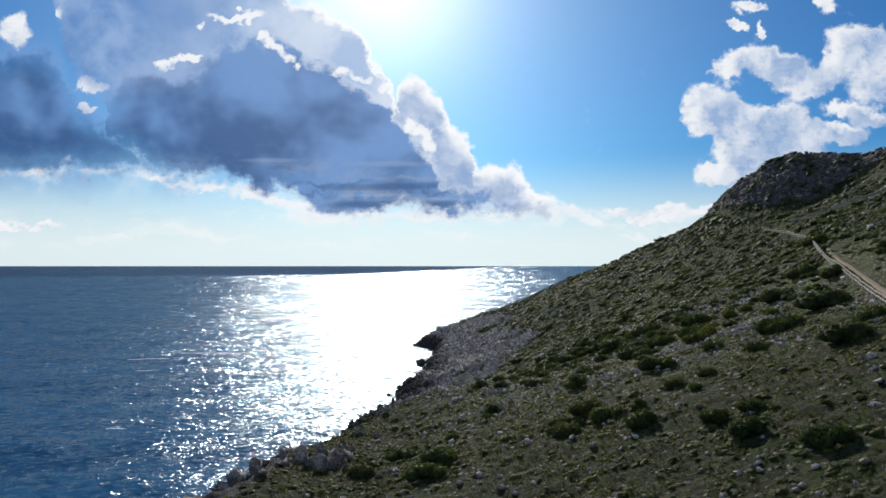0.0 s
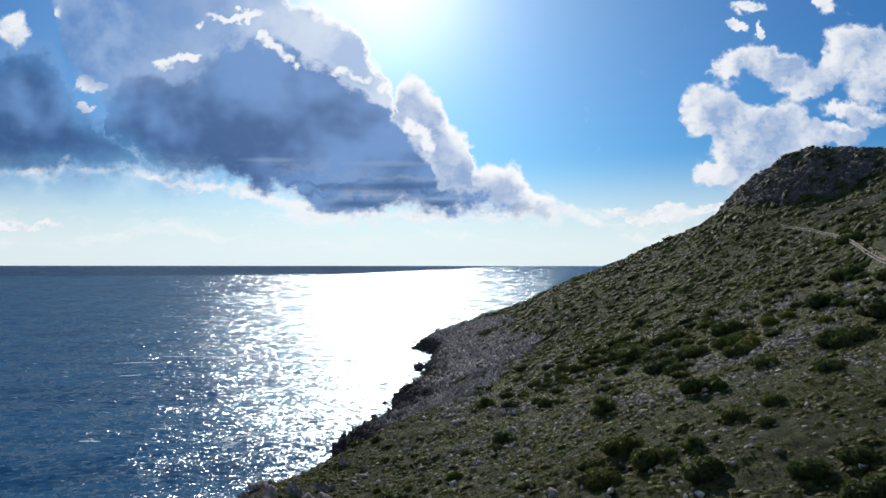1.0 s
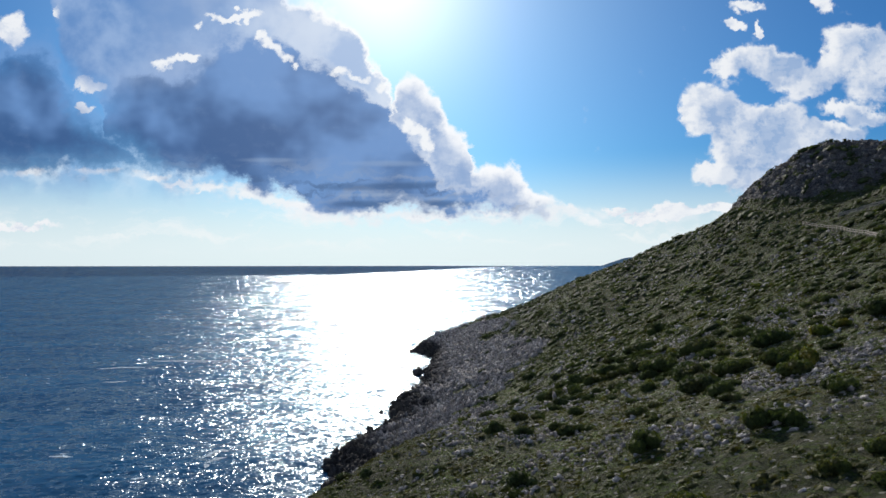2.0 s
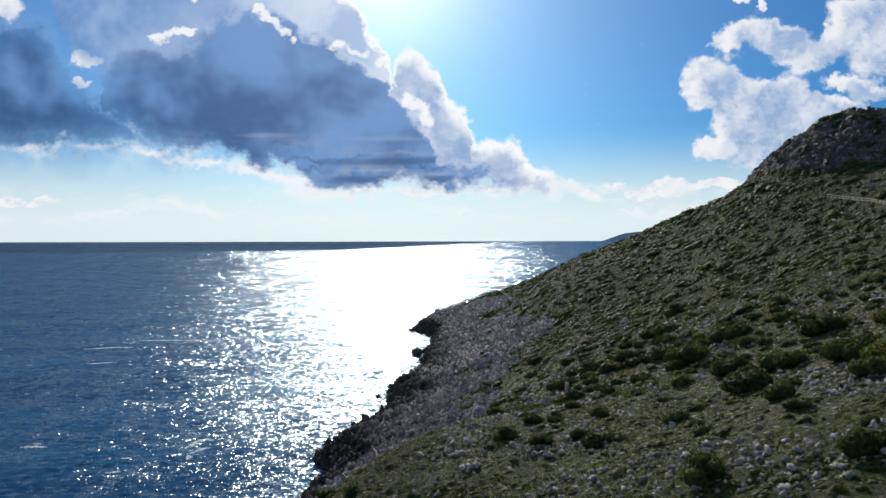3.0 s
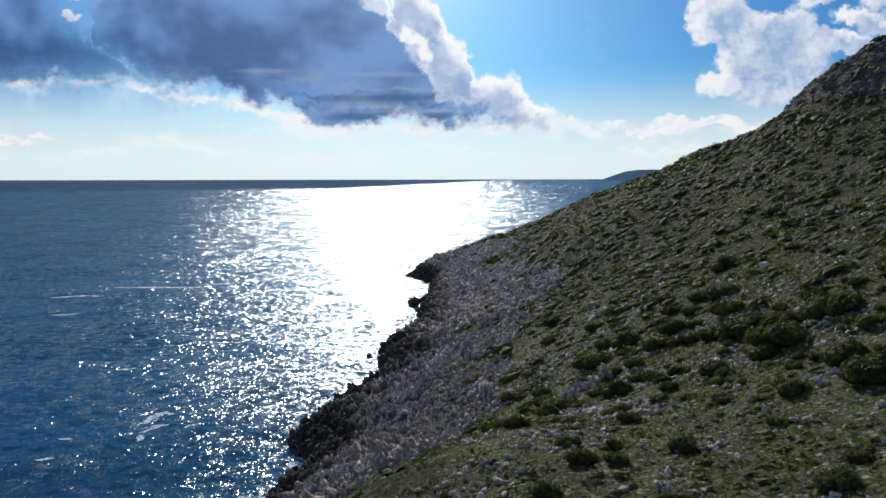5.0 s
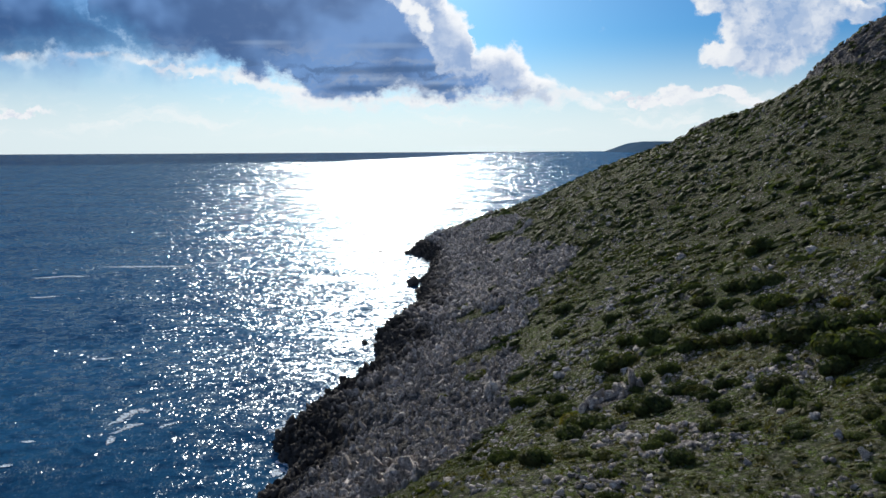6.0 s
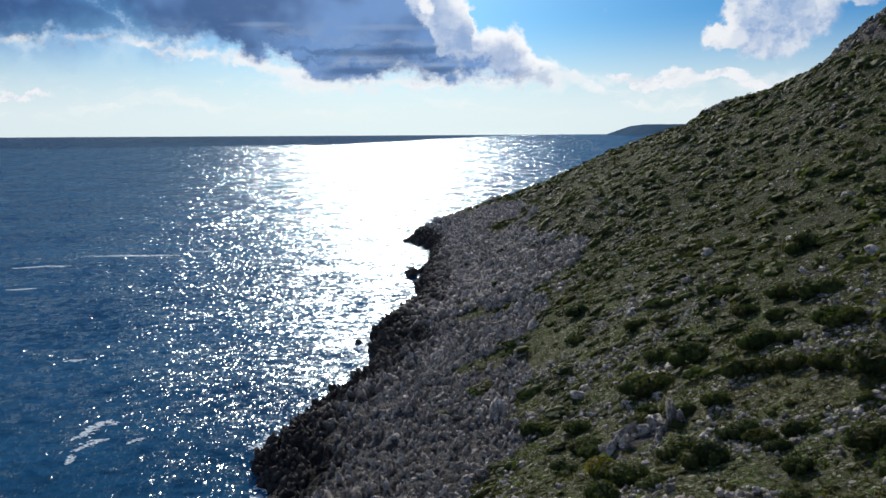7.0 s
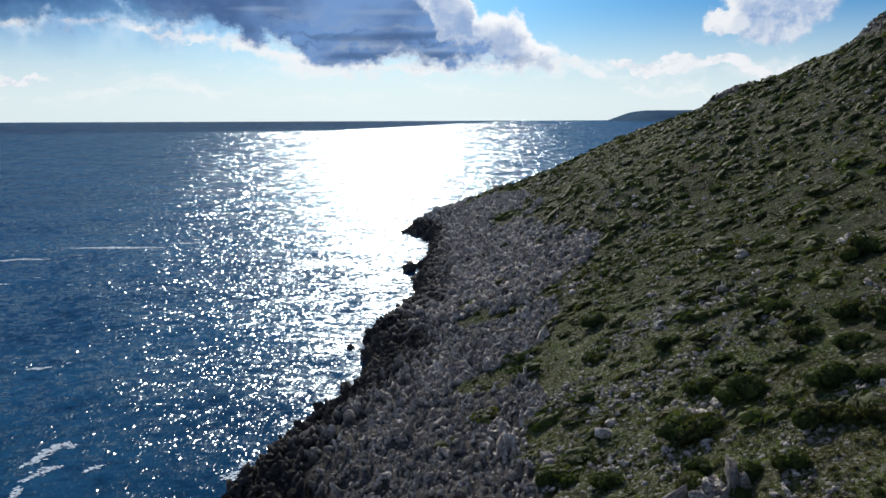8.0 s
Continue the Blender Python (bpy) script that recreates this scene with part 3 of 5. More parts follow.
# Heights over the sea on cross sections, at these distances inland (the first is the water's edge).
INLAND = [0, 4, 14, 28, 48, 72, 100, 135, 165, 220]
SECTIONS = {
    40: (4.1, 22.8, 24.8, 28.5, 37.1, 47, 63.1, 79.2, 113),
    75: (5.7, 19.7, 22.1, 28.4, 35.2, 46.7, 61.3, 76.2, 107.7),
    105: (2.9, 14.5, 22.6, 25.2, 33.8, 46.6, 60.4, 74.4, 102.2),
    140: (3.3, 7.7, 12, 21.2, 32.3, 45.1, 60.1, 73.7, 94),
    180: (2.6, 5.4, 10.1, 19.4, 29.1, 41.8, 60.1, 75.6, 88),
    220: (3.2, 5.6, 9.8, 17.6, 29.9, 45.5, 62.0, 78.5, 86),
    260: (3.1, 5.1, 9.4, 22, 32.9, 47.3, 76.5, 76.6, 80),
    305: (3.2, 6.8, 12.1, 21.9, 32.9, 47.9, 60.5, 82.8, 74),
    355: (3.3, 8.7, 14.4, 22, 33.2, 42, 48.7, 70.3, 72),
    430: (3.2, 9.5, 18.2, 30.7, 37.4, 53.2, 66.7, 82.5, 98),
    540: (3.2, 12.6, 25.1, 39, 51.2, 57.9, 72.5, 80, 90),
}


def spline(knots, x):
    """Weights of a smooth curve through values at the knots."""
    knots, n = np.asarray(knots, float), len(knots)
    x = np.clip(x, knots[0], knots[-1])
    slope = np.zeros((n, n))
    for i in range(n):
        a, b = max(i - 1, 0), min(i + 1, n - 1)
        slope[i, b] += 1 / (knots[b] - knots[a])
        slope[i, a] -= 1 / (knots[b] - knots[a])
    k = np.clip(np.searchsorted(knots, x, side="right") - 1, 0, n - 2)
    h = knots[k + 1] - knots[k]
    t = (x - knots[k]) / h
    w, r = np.zeros((len(x), n)), np.arange(len(x))
    w[r, k] += 2 * t**3 - 3 * t**2 + 1
    w[r, k + 1] += -2 * t**3 + 3 * t**2
    return w + ((t**3 - 2 * t**2 + t) * h)[:, None] * slope[k] + ((t**3 - t**2) * h)[:, None] * slope[k + 1]


TABLE = np.array([(0, *row) for row in SECTIONS.values()], float)


def nicks(y):
    """Small clefts and spurs of the shore."""
    return 1.2 + 2.0 * fbm(y, y * 0 + 3.3, 9.0, 3, 51, 0.6) + 1.5 * fbm(y, y * 0 + 1.3, 3.2, 2, 52, 0.6) + step(y, 140, 180) * 0.6


def inland(x, y):
    """Metres from the water's edge."""
    u = x - np.interp(y, BROAD_Y, BROAD_X)
    fade = np.exp(-((np.maximum(u, 0) / 14) ** 2))
    return u - (np.interp(y, SHORE_Y, COVES) + nicks(y)) * fade


def bluff(x, y):
    """The step of the far bluff above the slope."""
    return 3.4 * step(x, 112.5, 117) * (1 - step(x, 126, 146)) * step(y, 392, 402) * (1 - step(y, 425, 450))


def broad(x, y):
    u = inland(x, y)
    w = spline(list(SECTIONS), y)
    return np.einsum("ij,ij->i", w @ TABLE, spline(INLAND, u)) + np.minimum(u, 0) * 0.9 + bluff(x, y)


ROCK_Y = [-80, 60, 100, 118, 130, 142, 155, 190, 215, 235, 258, 290, 345, 420]
ROCK_U = [16, 19, 14, 16, 25, 28, 28.5, 33, 38, 46, 36, 37, 33, 20]


def rockiness(x, y):
    """1 on bare karst, 0 on the grassy slope."""
    u = inland(x, y) + 5.0 * fbm(x, y, 16, 4, 3)
    coast = 1 - step(u - np.interp(y, ROCK_Y, ROCK_U), -3.0, 3.0)
    coast = coast * (1 - 0.95 * step(fbm(x, y, 15, 3, 77), 0.34, 0.46) * step(u, 13, 19) * step(y, 164, 176))
    crag = step(broad(x, y) + 10 * fbm(x, y, 14, 4, 5) - 0.15 * np.maximum(x - 118, 0), 57, 61) * step(x, 101, 107) * (1 - step(y, 320, 345)) * step(y, 214, 230)
    nose = step(x, 112, 118) * step(y, 385, 395) * (1 - step(y, 440, 460))
    bare = 0.95 * np.exp(-(((x - 15) / 3.6) ** 2 + ((y - 135) / 2.2) ** 2) ** 2)
    return np.clip(np.maximum.reduce([coast, crag, 0.8 * nose, bare]), 0, 1)


def stoniness(x, y):
    """How much loose stone lies in the grass; where low, the grass is drawn darker."""
    u = inland(x, y)
    belt = step(u, 24, 38) * (1 - step(y + 0.8 * u, 170, 230)) + (1 - step(np.abs(y - 100), 8, 22)) * step(u, 24, 34)
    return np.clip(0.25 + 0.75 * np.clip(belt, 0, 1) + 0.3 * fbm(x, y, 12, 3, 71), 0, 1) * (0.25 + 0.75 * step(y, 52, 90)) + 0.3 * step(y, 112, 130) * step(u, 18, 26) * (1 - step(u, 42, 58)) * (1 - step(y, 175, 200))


def ledges(x, y):
    """1 where small outcrops break through the grass."""
    return step(fbm(x, y, 10, 4, 8), 0.26, 0.42)


FENCE_LINE = [(36.5, 53.5), (42.9, 68), (46.7, 76.7), (50, 84.3), (53.7, 93.1), (56.4, 99.8), (60.9, 110.9), (65.9, 122.3), (73.7, 139.3), (87.9, 170), (93.1, 187.4), (96.7, 212.4)]
TRAIL_LINE = [(x + 1.5, y - 0.7) for x, y in FENCE_LINE]


UPPER_LINE = [(101.1, 203.3), (103.1, 199.4), (105.2, 195.8), (108, 193.7), (109.1, 188.7), (111.3, 184.7), (112.6, 179.7), (114.5, 165)]


def along(line, spacing):
    """Points at even steps along a line of corners."""
    pts = np.array(line, float)
    run = np.concatenate([[0], np.cumsum(np.hypot(*np.diff(pts, axis=0).T))])
    s = np.linspace(0, run[-1], max(2, round(run[-1] / spacing) + 1))
    return np.stack([np.interp(s, run, pts[:, 0]), np.interp(s, run, pts[:, 1])], -1)


def terrace(x, y, z):
    """Levels the land under the trail."""
    pts = np.array(TRAIL_LINE, float)
    sel = np.where((x > 30) & (x < 110) & (y > 45) & (y < 225))[0]
    if not len(sel):
        return z
    p = np.stack([x[sel], y[sel]], -1)
    best, at_line = np.full(len(sel), 99.0), np.zeros((len(sel), 2))
    for a, b in zip(pts[:-1], pts[1:]):
        t = np.clip(((p - a) @ (b - a)) / ((b - a) @ (b - a)), 0, 1)
        q = a + t[:, None] * (b - a)
        d = np.hypot(*(p - q).T)
        closer = d < best
        best[closer], at_line[closer] = d[closer], q[closer]
    w = 1 - step(best, 1.0, 2.6)
    out = z.copy()
    out[sel] = z[sel] * (1 - w) + w * (broad(at_line[:, 0], at_line[:, 1]) + 0.15)
    return out


def ground(x, y):
    """Height of the land over the sea."""
    x, y = np.asarray(x, float), np.asarray(y, float)
    u, r = inland(x, y), rockiness(x, y)
    land = step(u, -1, 3)
    z = broad(x, y) + land * ((0.3 + 0.6 * step(y, 170, 230)) * fbm(x, y, 22, 3, 1) + 0.25 * fbm(x, y, 4.5, 3, 2))
    z = z + land * (1 - r) * (0.30 * lumps(x, y, 1.3, 61) + 0.12 * lumps(x, y, 0.9, 63) + 0.10 * fbm(x, y, 0.9, 2, 4))
    pitted = 0.75 * lumps(x, y, 2.4, 11) + 0.5 * lumps(x, y, 1.2, 29) + 0.5 * fbm(x, y, 5, 4, 9, 0.6)
    high = step(broad(x, y), 58, 64) * step(x, 101, 108) * step(y, 214, 230)
    z = z + land * r * (pitted * (1 + 1.1 * high) + high * (2.4 * (1 - np.abs(fbm(x, y, 12, 4, 12))) + 1.3 * lumps(x, y, 6.0, 15)) - 2.2 * high - 0.35)
    return terrace(x, y, z)


def at(x, y):
    return float(ground(np.array([x]), np.array([y]))[0])


def raw_mesh(name, verts, faces):
    """A mesh from arrays of corners and of faces that all have as many corners."""
    me = bpy.data.meshes.new(name)
    verts, faces = np.asarray(verts, np.float32), np.asarray(faces, np.int32)
    count, sides = faces.shape
    me.vertices.add(len(verts))
    me.vertices.foreach_set("co", verts.ravel())
    me.loops.add(count * sides)
    me.loops.foreach_set("vertex_index", faces.ravel())
    me.polygons.add(count)
    me.polygons.foreach_set("loop_start", np.arange(0, count * sides, sides, dtype=np.int32))
    me.update(calc_edges=True)
    return me


def smooth(me):
    me.polygons.foreach_set("use_smooth", np.ones(len(me.polygons), bool))
    return me


def steps(*runs):
    """Rising values: (from, to, spacing) runs end to end."""
    out = [np.arange(a, b, s) for a, b, s in runs]
    return np.concatenate(out + [np.array([runs[-1][1]])])


def grid_faces(rows, cols):
    i = np.arange(rows * cols).reshape(rows, cols)
    return np.stack([i[:-1, :-1], i[:-1, 1:], i[1:, 1:], i[1:, :-1]], -1).reshape(-1, 4)


def build_ground():
    ys = steps((-60, 24, 3.0), (24, 150, 0.42), (150, 262, 0.6), (262, 400, 1.0), (400, 560, 2.2))
    us = steps((-14, -3, 2.0), (-3, 52, 0.42), (52, 120, 0.7), (120, 236, 1.5))
    yy, uu = np.meshgrid(ys, us, indexing="ij")
    x, y = (uu + np.interp(yy, BROAD_Y, BROAD_X)).ravel(), yy.ravel()
    x = x + (np.interp(y, SHORE_Y, COVES) + nicks(y)) * np.exp(-((np.maximum(uu.ravel(), 0) / 14) ** 2))
    me = smooth(raw_mesh("ground", np.stack([x, y, ground(x, y)], -1), grid_faces(len(ys), len(us))))
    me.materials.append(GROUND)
    me.attributes.new("rock", "FLOAT", "POINT").data.foreach_set("value", rockiness(x, y).astype(np.float32))
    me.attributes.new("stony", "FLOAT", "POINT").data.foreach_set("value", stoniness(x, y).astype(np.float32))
    tagged(new("ground", me), "steep grassy limestone hillside above the sea", "hillside", kind="structure")


build_ground()


def build_sea():
    xs = np.concatenate([-np.geomspace(4900, 20, 40), np.linspace(-15, 15, 3), np.geomspace(20, 4900, 40)])
    ys = np.concatenate([-np.geomspace(3000, 20, 20), np.linspace(0, 500, 30), np.geomspace(520, 4960, 40)])
    yy, xx = np.meshgrid(ys, xs, indexing="ij")
    me = smooth(raw_mesh("water", np.stack([xx.ravel(), yy.ravel(), np.zeros(xx.size)], -1), grid_faces(len(ys), len(xs))))
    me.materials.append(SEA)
    tagged(new("water", me), "deep blue rippled sea glittering under the low sun", "sea", kind="structure")


build_sea()


def build_far_land():
    xs, ys = np.linspace(1020, 3300, 260), np.linspace(3900, 4700, 24)
    yy, xx = np.meshgrid(ys, xs, indexing="ij")
    x, y = xx.ravel(), yy.ravel()
    rise = 62 * step(x, 1030, 1270) + 16 * step(x, 1300, 2000) + 7 * fbm(x, y, 260, 5, 21)
    z = rise * np.sin(np.clip((y - 3900) / 420, 0, 1) * math.pi / 2) * step(x, 1020, 1090) - 2
    me = smooth(raw_mesh("far_headland", np.stack([x, y, z], -1), grid_faces(len(ys), len(xs))))
    me.materials.append(HAZED_LAND)
    tagged(new("backdrop_headland", me), "low headland far across the water, tinted with haze", "headland", kind="structure")


build_far_land()


def build_shade_cloud():
    """A high cloud beyond the camera's range, added unseen to cast shadow on the far water."""
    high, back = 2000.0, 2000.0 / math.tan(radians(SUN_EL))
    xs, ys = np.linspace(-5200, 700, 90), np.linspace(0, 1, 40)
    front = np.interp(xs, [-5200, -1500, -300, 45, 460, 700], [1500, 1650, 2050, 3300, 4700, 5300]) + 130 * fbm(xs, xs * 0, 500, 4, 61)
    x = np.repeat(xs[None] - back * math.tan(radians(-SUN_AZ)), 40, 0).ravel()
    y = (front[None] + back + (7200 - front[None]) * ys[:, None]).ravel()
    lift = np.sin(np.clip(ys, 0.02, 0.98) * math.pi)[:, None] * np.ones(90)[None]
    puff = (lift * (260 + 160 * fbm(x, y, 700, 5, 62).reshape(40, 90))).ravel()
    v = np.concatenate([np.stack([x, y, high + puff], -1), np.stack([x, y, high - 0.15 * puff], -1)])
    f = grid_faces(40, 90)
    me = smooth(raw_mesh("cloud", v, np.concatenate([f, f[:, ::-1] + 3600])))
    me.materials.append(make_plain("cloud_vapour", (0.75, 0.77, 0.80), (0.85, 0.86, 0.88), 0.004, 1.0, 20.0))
    tagged(new("unseen_shade_cloud", me), "unseen cumulus bank added to shade the far water", "cloud", kind="structure")


build_shade_cloud()


# ---- loose things ----
def icosphere(level):
    bm = bmesh.new()
    bmesh.ops.create_icosphere(bm, subdivisions=level, radius=1.0)
    v = np.array([p.co[:] for p in bm.verts])
    f = np.array([[q.index for q in face.verts] for face in bm.faces])
    bm.free()
    return v, f


ICO = {k: icosphere(k) for k in (1, 2, 3)}


def relief(v, size, seed):
    """Smooth noise on points of a unit ball."""
    return np.array([noise.fractal(Vector(p) * size + Vector((seed * 3.7, seed * 1.3, seed)), 0.9, 2.0, 4) for p in v])


def stone(level, seed, tall=0.8, cuts=7, rough=0.22):
    """An angular block: a ball cut by random planes and roughened."""
    rng = np.random.default_rng(seed)
    v, f = ICO[level]
    v = v.copy()
    for _ in range(cuts):
        d = rng.normal(size=3)
        d /= np.linalg.norm(d)
        over = np.maximum(v @ d - rng.uniform(0.30, 0.70), 0)
        v -= over[:, None] * d
    v *= (1 + rough * relief(v, 1.7, seed))[:, None]
    v *= np.array([rng.uniform(0.85, 1.2), rng.uniform(0.75, 1.05), tall])
    return v, f


def pinnacle(level, seed):
    """A fluted, pointed karst tooth."""
    rng = np.random.default_rng(seed)
    v, f = ICO[level]
    v = v.copy()
    a = np.arctan2(v[:, 1], v[:, 0])
    flute = 1 + 0.22 * np.sin(a * rng.integers(3, 6) + rng.uniform(0, 6)) + 0.30 * relief(v * np.array([1.6, 1.6, 0.5]), 1.6, seed)
    taper = 1.0 - 0.40 * np.clip(v[:, 2], -0.3, 1)
    v[:, :2] *= (flute * taper)[:, None]
    for _ in range(6):
        d = rng.normal(size=3) * np.array([1, 1, 0.5])
        d /= np.linalg.norm(d)
        v -= np.maximum(v @ d - rng.uniform(0.22, 0.6), 0)[:, None] * d
    v *= (1 + 0.26 * relief(v, 3.4, seed + 20))[:, None]
    v[:, 0] *= rng.uniform(0.6, 0.95)
    v[:, 2] *= rng.uniform(1.0, 1.7) * (1 + 0.5 * relief(v * np.array([2, 2, 0.6]), 2.6, seed + 50))
    v[:, 0] += 0.35 * rng.normal() * v[:, 2]
    v[:, 1] += 0.35 * rng.normal() * v[:, 2]
    return v, f


def slopes(x, y, d=1.2):
    """How steeply the land climbs east and north."""
    gx, gy = (broad(x + d, y) - broad(x - d, y)) / (2 * d), (broad(x, y + d) - broad(x, y - d)) / (2 * d)
    return np.clip(gx, -0.8, 0.8), np.clip(gy, -0.8, 0.8)


def scattered(name, protos, spots, sizes, material, label, category, seed, sink=0.3, lean=0.25, flat=True, hug=0.0):
    """Many small pieces of a kind in one mesh."""
    rng = np.random.default_rng(seed)
    vs, fs, base = [], [], 0
    gx, gy = slopes(spots[:, 0], spots[:, 1]) if hug else (np.zeros(len(spots)), np.zeros(len(spots)))
    pick = rng.integers(0, len(protos), len(spots))
    for k, (pv, pf) in enumerate(protos):
        sel = np.where(pick == k)[0]
        if not len(sel):
            continue
        a = rng.uniform(0, 2 * math.pi, len(sel))
        tx, ty = rng.normal(0, lean, len(sel)), rng.normal(0, lean, len(sel))
        s = sizes[sel]
        x = pv[None, :, 0] * np.cos(a)[:, None] - pv[None, :, 1] * np.sin(a)[:, None]
        y = pv[None, :, 0] * np.sin(a)[:, None] + pv[None, :, 1] * np.cos(a)[:, None]
        z = pv[None, :, 2] + x * tx[:, None] + y * ty[:, None]
        v = np.stack([x, y, z], -1) * s[:, None, None]
        v[:, :, 2] += hug * (v[:, :, 0] * gx[sel][:, None] + v[:, :, 1] * gy[sel][:, None])
        v += spots[sel][:, None, :]
        v[:, :, 2] -= (s * sink * np.ptp(pv[:, 2]) * 0.5)[:, None] - (s * -pv[:, 2].min() * 0.5)[:, None]
        n = len(pv)
        f = pf[None] + (np.arange(len(sel)) * n)[:, None, None] + base
        vs.append(v.reshape(-1, 3))
        fs.append(f.reshape(-1, pf.shape[1]))
        base += n * len(sel)
    me = raw_mesh(name, np.concatenate(vs), np.concatenate(fs))
    if not flat:
        smooth(me)
    me.materials.append(material)
    return tagged(new(name, me), label, category, kind="stuff")


def random_spots(count, y_range, u_range, seed, keep):
    """Random places on the land, by distance inland, kept with the chance that keep(x, y) gives."""
    rng = np.random.default_rng(seed)
    y, u = rng.uniform(*y_range, count), rng.uniform(*u_range, count)
    x = u + np.interp(y, BROAD_Y, BROAD_X) + (np.interp(y, SHORE_Y, COVES) + nicks(y)) * np.exp(-((np.maximum(u, 0) / 14) ** 2))
    ok = rng.uniform(size=count) < keep(x, y)
    x, y = x[ok], y[ok]
    return np.stack([x, y, ground(x, y)], -1)


def off_trail(x, y):
    line = np.concatenate([along(TRAIL_LINE, 2.0), along(UPPER_LINE, 2.0)])
    out = np.ones(len(x))
    sel = (x > 30) & (x < 120) & (y > 45) & (y < 225)
    if sel.any():
        d = np.min(np.hypot(x[sel][:, None] - line[None, :, 0], y[sel][:, None] - line[None, :, 1]), axis=1)
        out[sel] = d > 2.0
    return out


def part(name, me, parent, label=""):
    ob = new(name, me)
    ob.parent = parent
    return tagged(ob, label)


def mesh_of(name, v, f, material, soft=False):
    me = raw_mesh(name, v, f)
    me.materials.append(material)
    return smooth(me) if soft else me


# --- bare karst along the shore
def coast_rock(x, y):
    u = inland(x, y)
    return (rockiness(x, y) > 0.45) & (u < 58) & (u > -0.6)


TEETH = [pinnacle(2, k) for k in range(6)] + [stone(2, 40 + k, 0.95, 9, 0.34) for k in range(7)]
TEETH_LOW = [pinnacle(1, 20 + k) for k in range(4)] + [stone(1, 60 + k, 0.9) for k in range(5)]
rng = np.random.default_rng(5)
spots = random_spots(27000, (96, 215), (0.4, 50), 11, lambda x, y: coast_rock(x, y) * (0.50 + 0.55 * fbm(x, y, 6, 3, 31)))
scattered("karst_teeth", TEETH, spots, (rng.gamma(2.0, 0.11, len(spots)) + 0.20) * (0.8 + 0.5 * (fbm(spots[:, 0], spots[:, 1], 11, 2, 34) > 0.1)), KARST, "jagged grey karst teeth packed along the shore", "karst rock", 12, 0.5, 0.25)
spots = random_spots(20000, (215, 400), (0.3, 58), 13, lambda x, y: coast_rock(x, y) * 0.8)
scattered("karst_teeth", TEETH_LOW, spots, rng.gamma(3, 0.13, len(spots)) + 0.2, KARST, "grey karst rubble round the rocky headland", "karst rock", 14, 0.5, 0.2)
spots = random_spots(1600, (20, 128), (-0.5, 14), 15, lambda x, y: coast_rock(x, y) * 0.8)
scattered("cliff_rocks", [stone(2, 40 + k, 0.8, 9, 0.3) for k in range(8)], spots, np.minimum(rng.gamma(4, 0.18, len(spots)) + 0.3, 1.5), CLIFF, "dark broken limestone down the sea cliff", "cliff rock", 16, 0.4, 0.3)
spots = random_spots(6500, (96, 385), (-0.2, 4.5), 17, lambda x, y: 0.5 + 0.4 * fbm(x, y, 9, 2, 33))
scattered("shore_rocks", TEETH_LOW, spots, np.minimum(rng.gamma(2.5, 0.16, len(spots)) + 0.22, 1.0), KARST, "black wave-worn rocks at the waterline", "shore rock", 18, 0.35, 0.3)
spots = random_spots(36000, (212, 345), (105, 175), 19, lambda x, y: 0.20 * (rockiness(x, y) > 0.55) * (broad(x, y) > 56))
scattered("crag_blocks", [stone(1, 80 + k, 0.8, 9, 0.3) for k in range(8)], spots, rng.gamma(2.2, 0.26, len(spots)) + 0.3, CRAG, "grey limestone blocks of the summit crag", "crag rock", 20, 1.05, 0.25)
spots = random_spots(24000, (26, 420), (22, 170), 21, lambda x, y: (0.95 - 0.5 * step(y, 150, 200)) * ledges(x, y) * off_trail(x, y))
scattered("ledge_rocks", [stone(1, 90 + k, 0.75) for k in range(6)], spots, np.minimum(rng.gamma(2.2, 0.16, len(spots)) + 0.15, 0.32 + 0.9 * step(spots[:, 1], 60, 130)), BOULDER, "pale limestone outcrops among the scrub", "outcrop", 22, 0.5, 0.3)

spots = random_spots(9000, (385, 450), (70, 110), 45, lambda x, y: 0.16 * (x > 110) * (x < 128) * (rockiness(x, y) > 0.5))
scattered("crag_blocks", [stone(2, 180 + k, 1.0) for k in range(5)], spots, rng.gamma(3, 0.16, len(spots)) + 0.3, CRAG, "grey limestone blocks of the far bluff", "crag rock", 46, 1.1, 0.2)

# --- boulders on the slope
def outcrop(seed, level=3):
    """A few broken blocks wedged together."""
    rng = np.random.default_rng(seed)
    vs, fs, base = [], [], 0
    for k in range(rng.integers(2, 6)):
        v, f = stone(level, seed * 7 + k, rng.uniform(0.5, 0.9), 12, 0.34)
        v = v * (1 + 0.30 * relief(v, 3.2, seed + k) - 0.14 * np.abs(relief(v, 7.0, seed + k + 9)))[:, None]
        size = 0.85 if k == 0 else rng.uniform(0.25, 0.6)
        a = rng.uniform(0, 6.28)
        d = 0.0 if k == 0 else rng.uniform(0.5, 0.95)
        v = v * size + np.array([d * math.cos(a), d * math.sin(a), -0.25 * (k > 0)])
        vs.append(v)
        fs.append(f + base)
        base += len(v)
    return np.concatenate(vs), np.concatenate(fs)


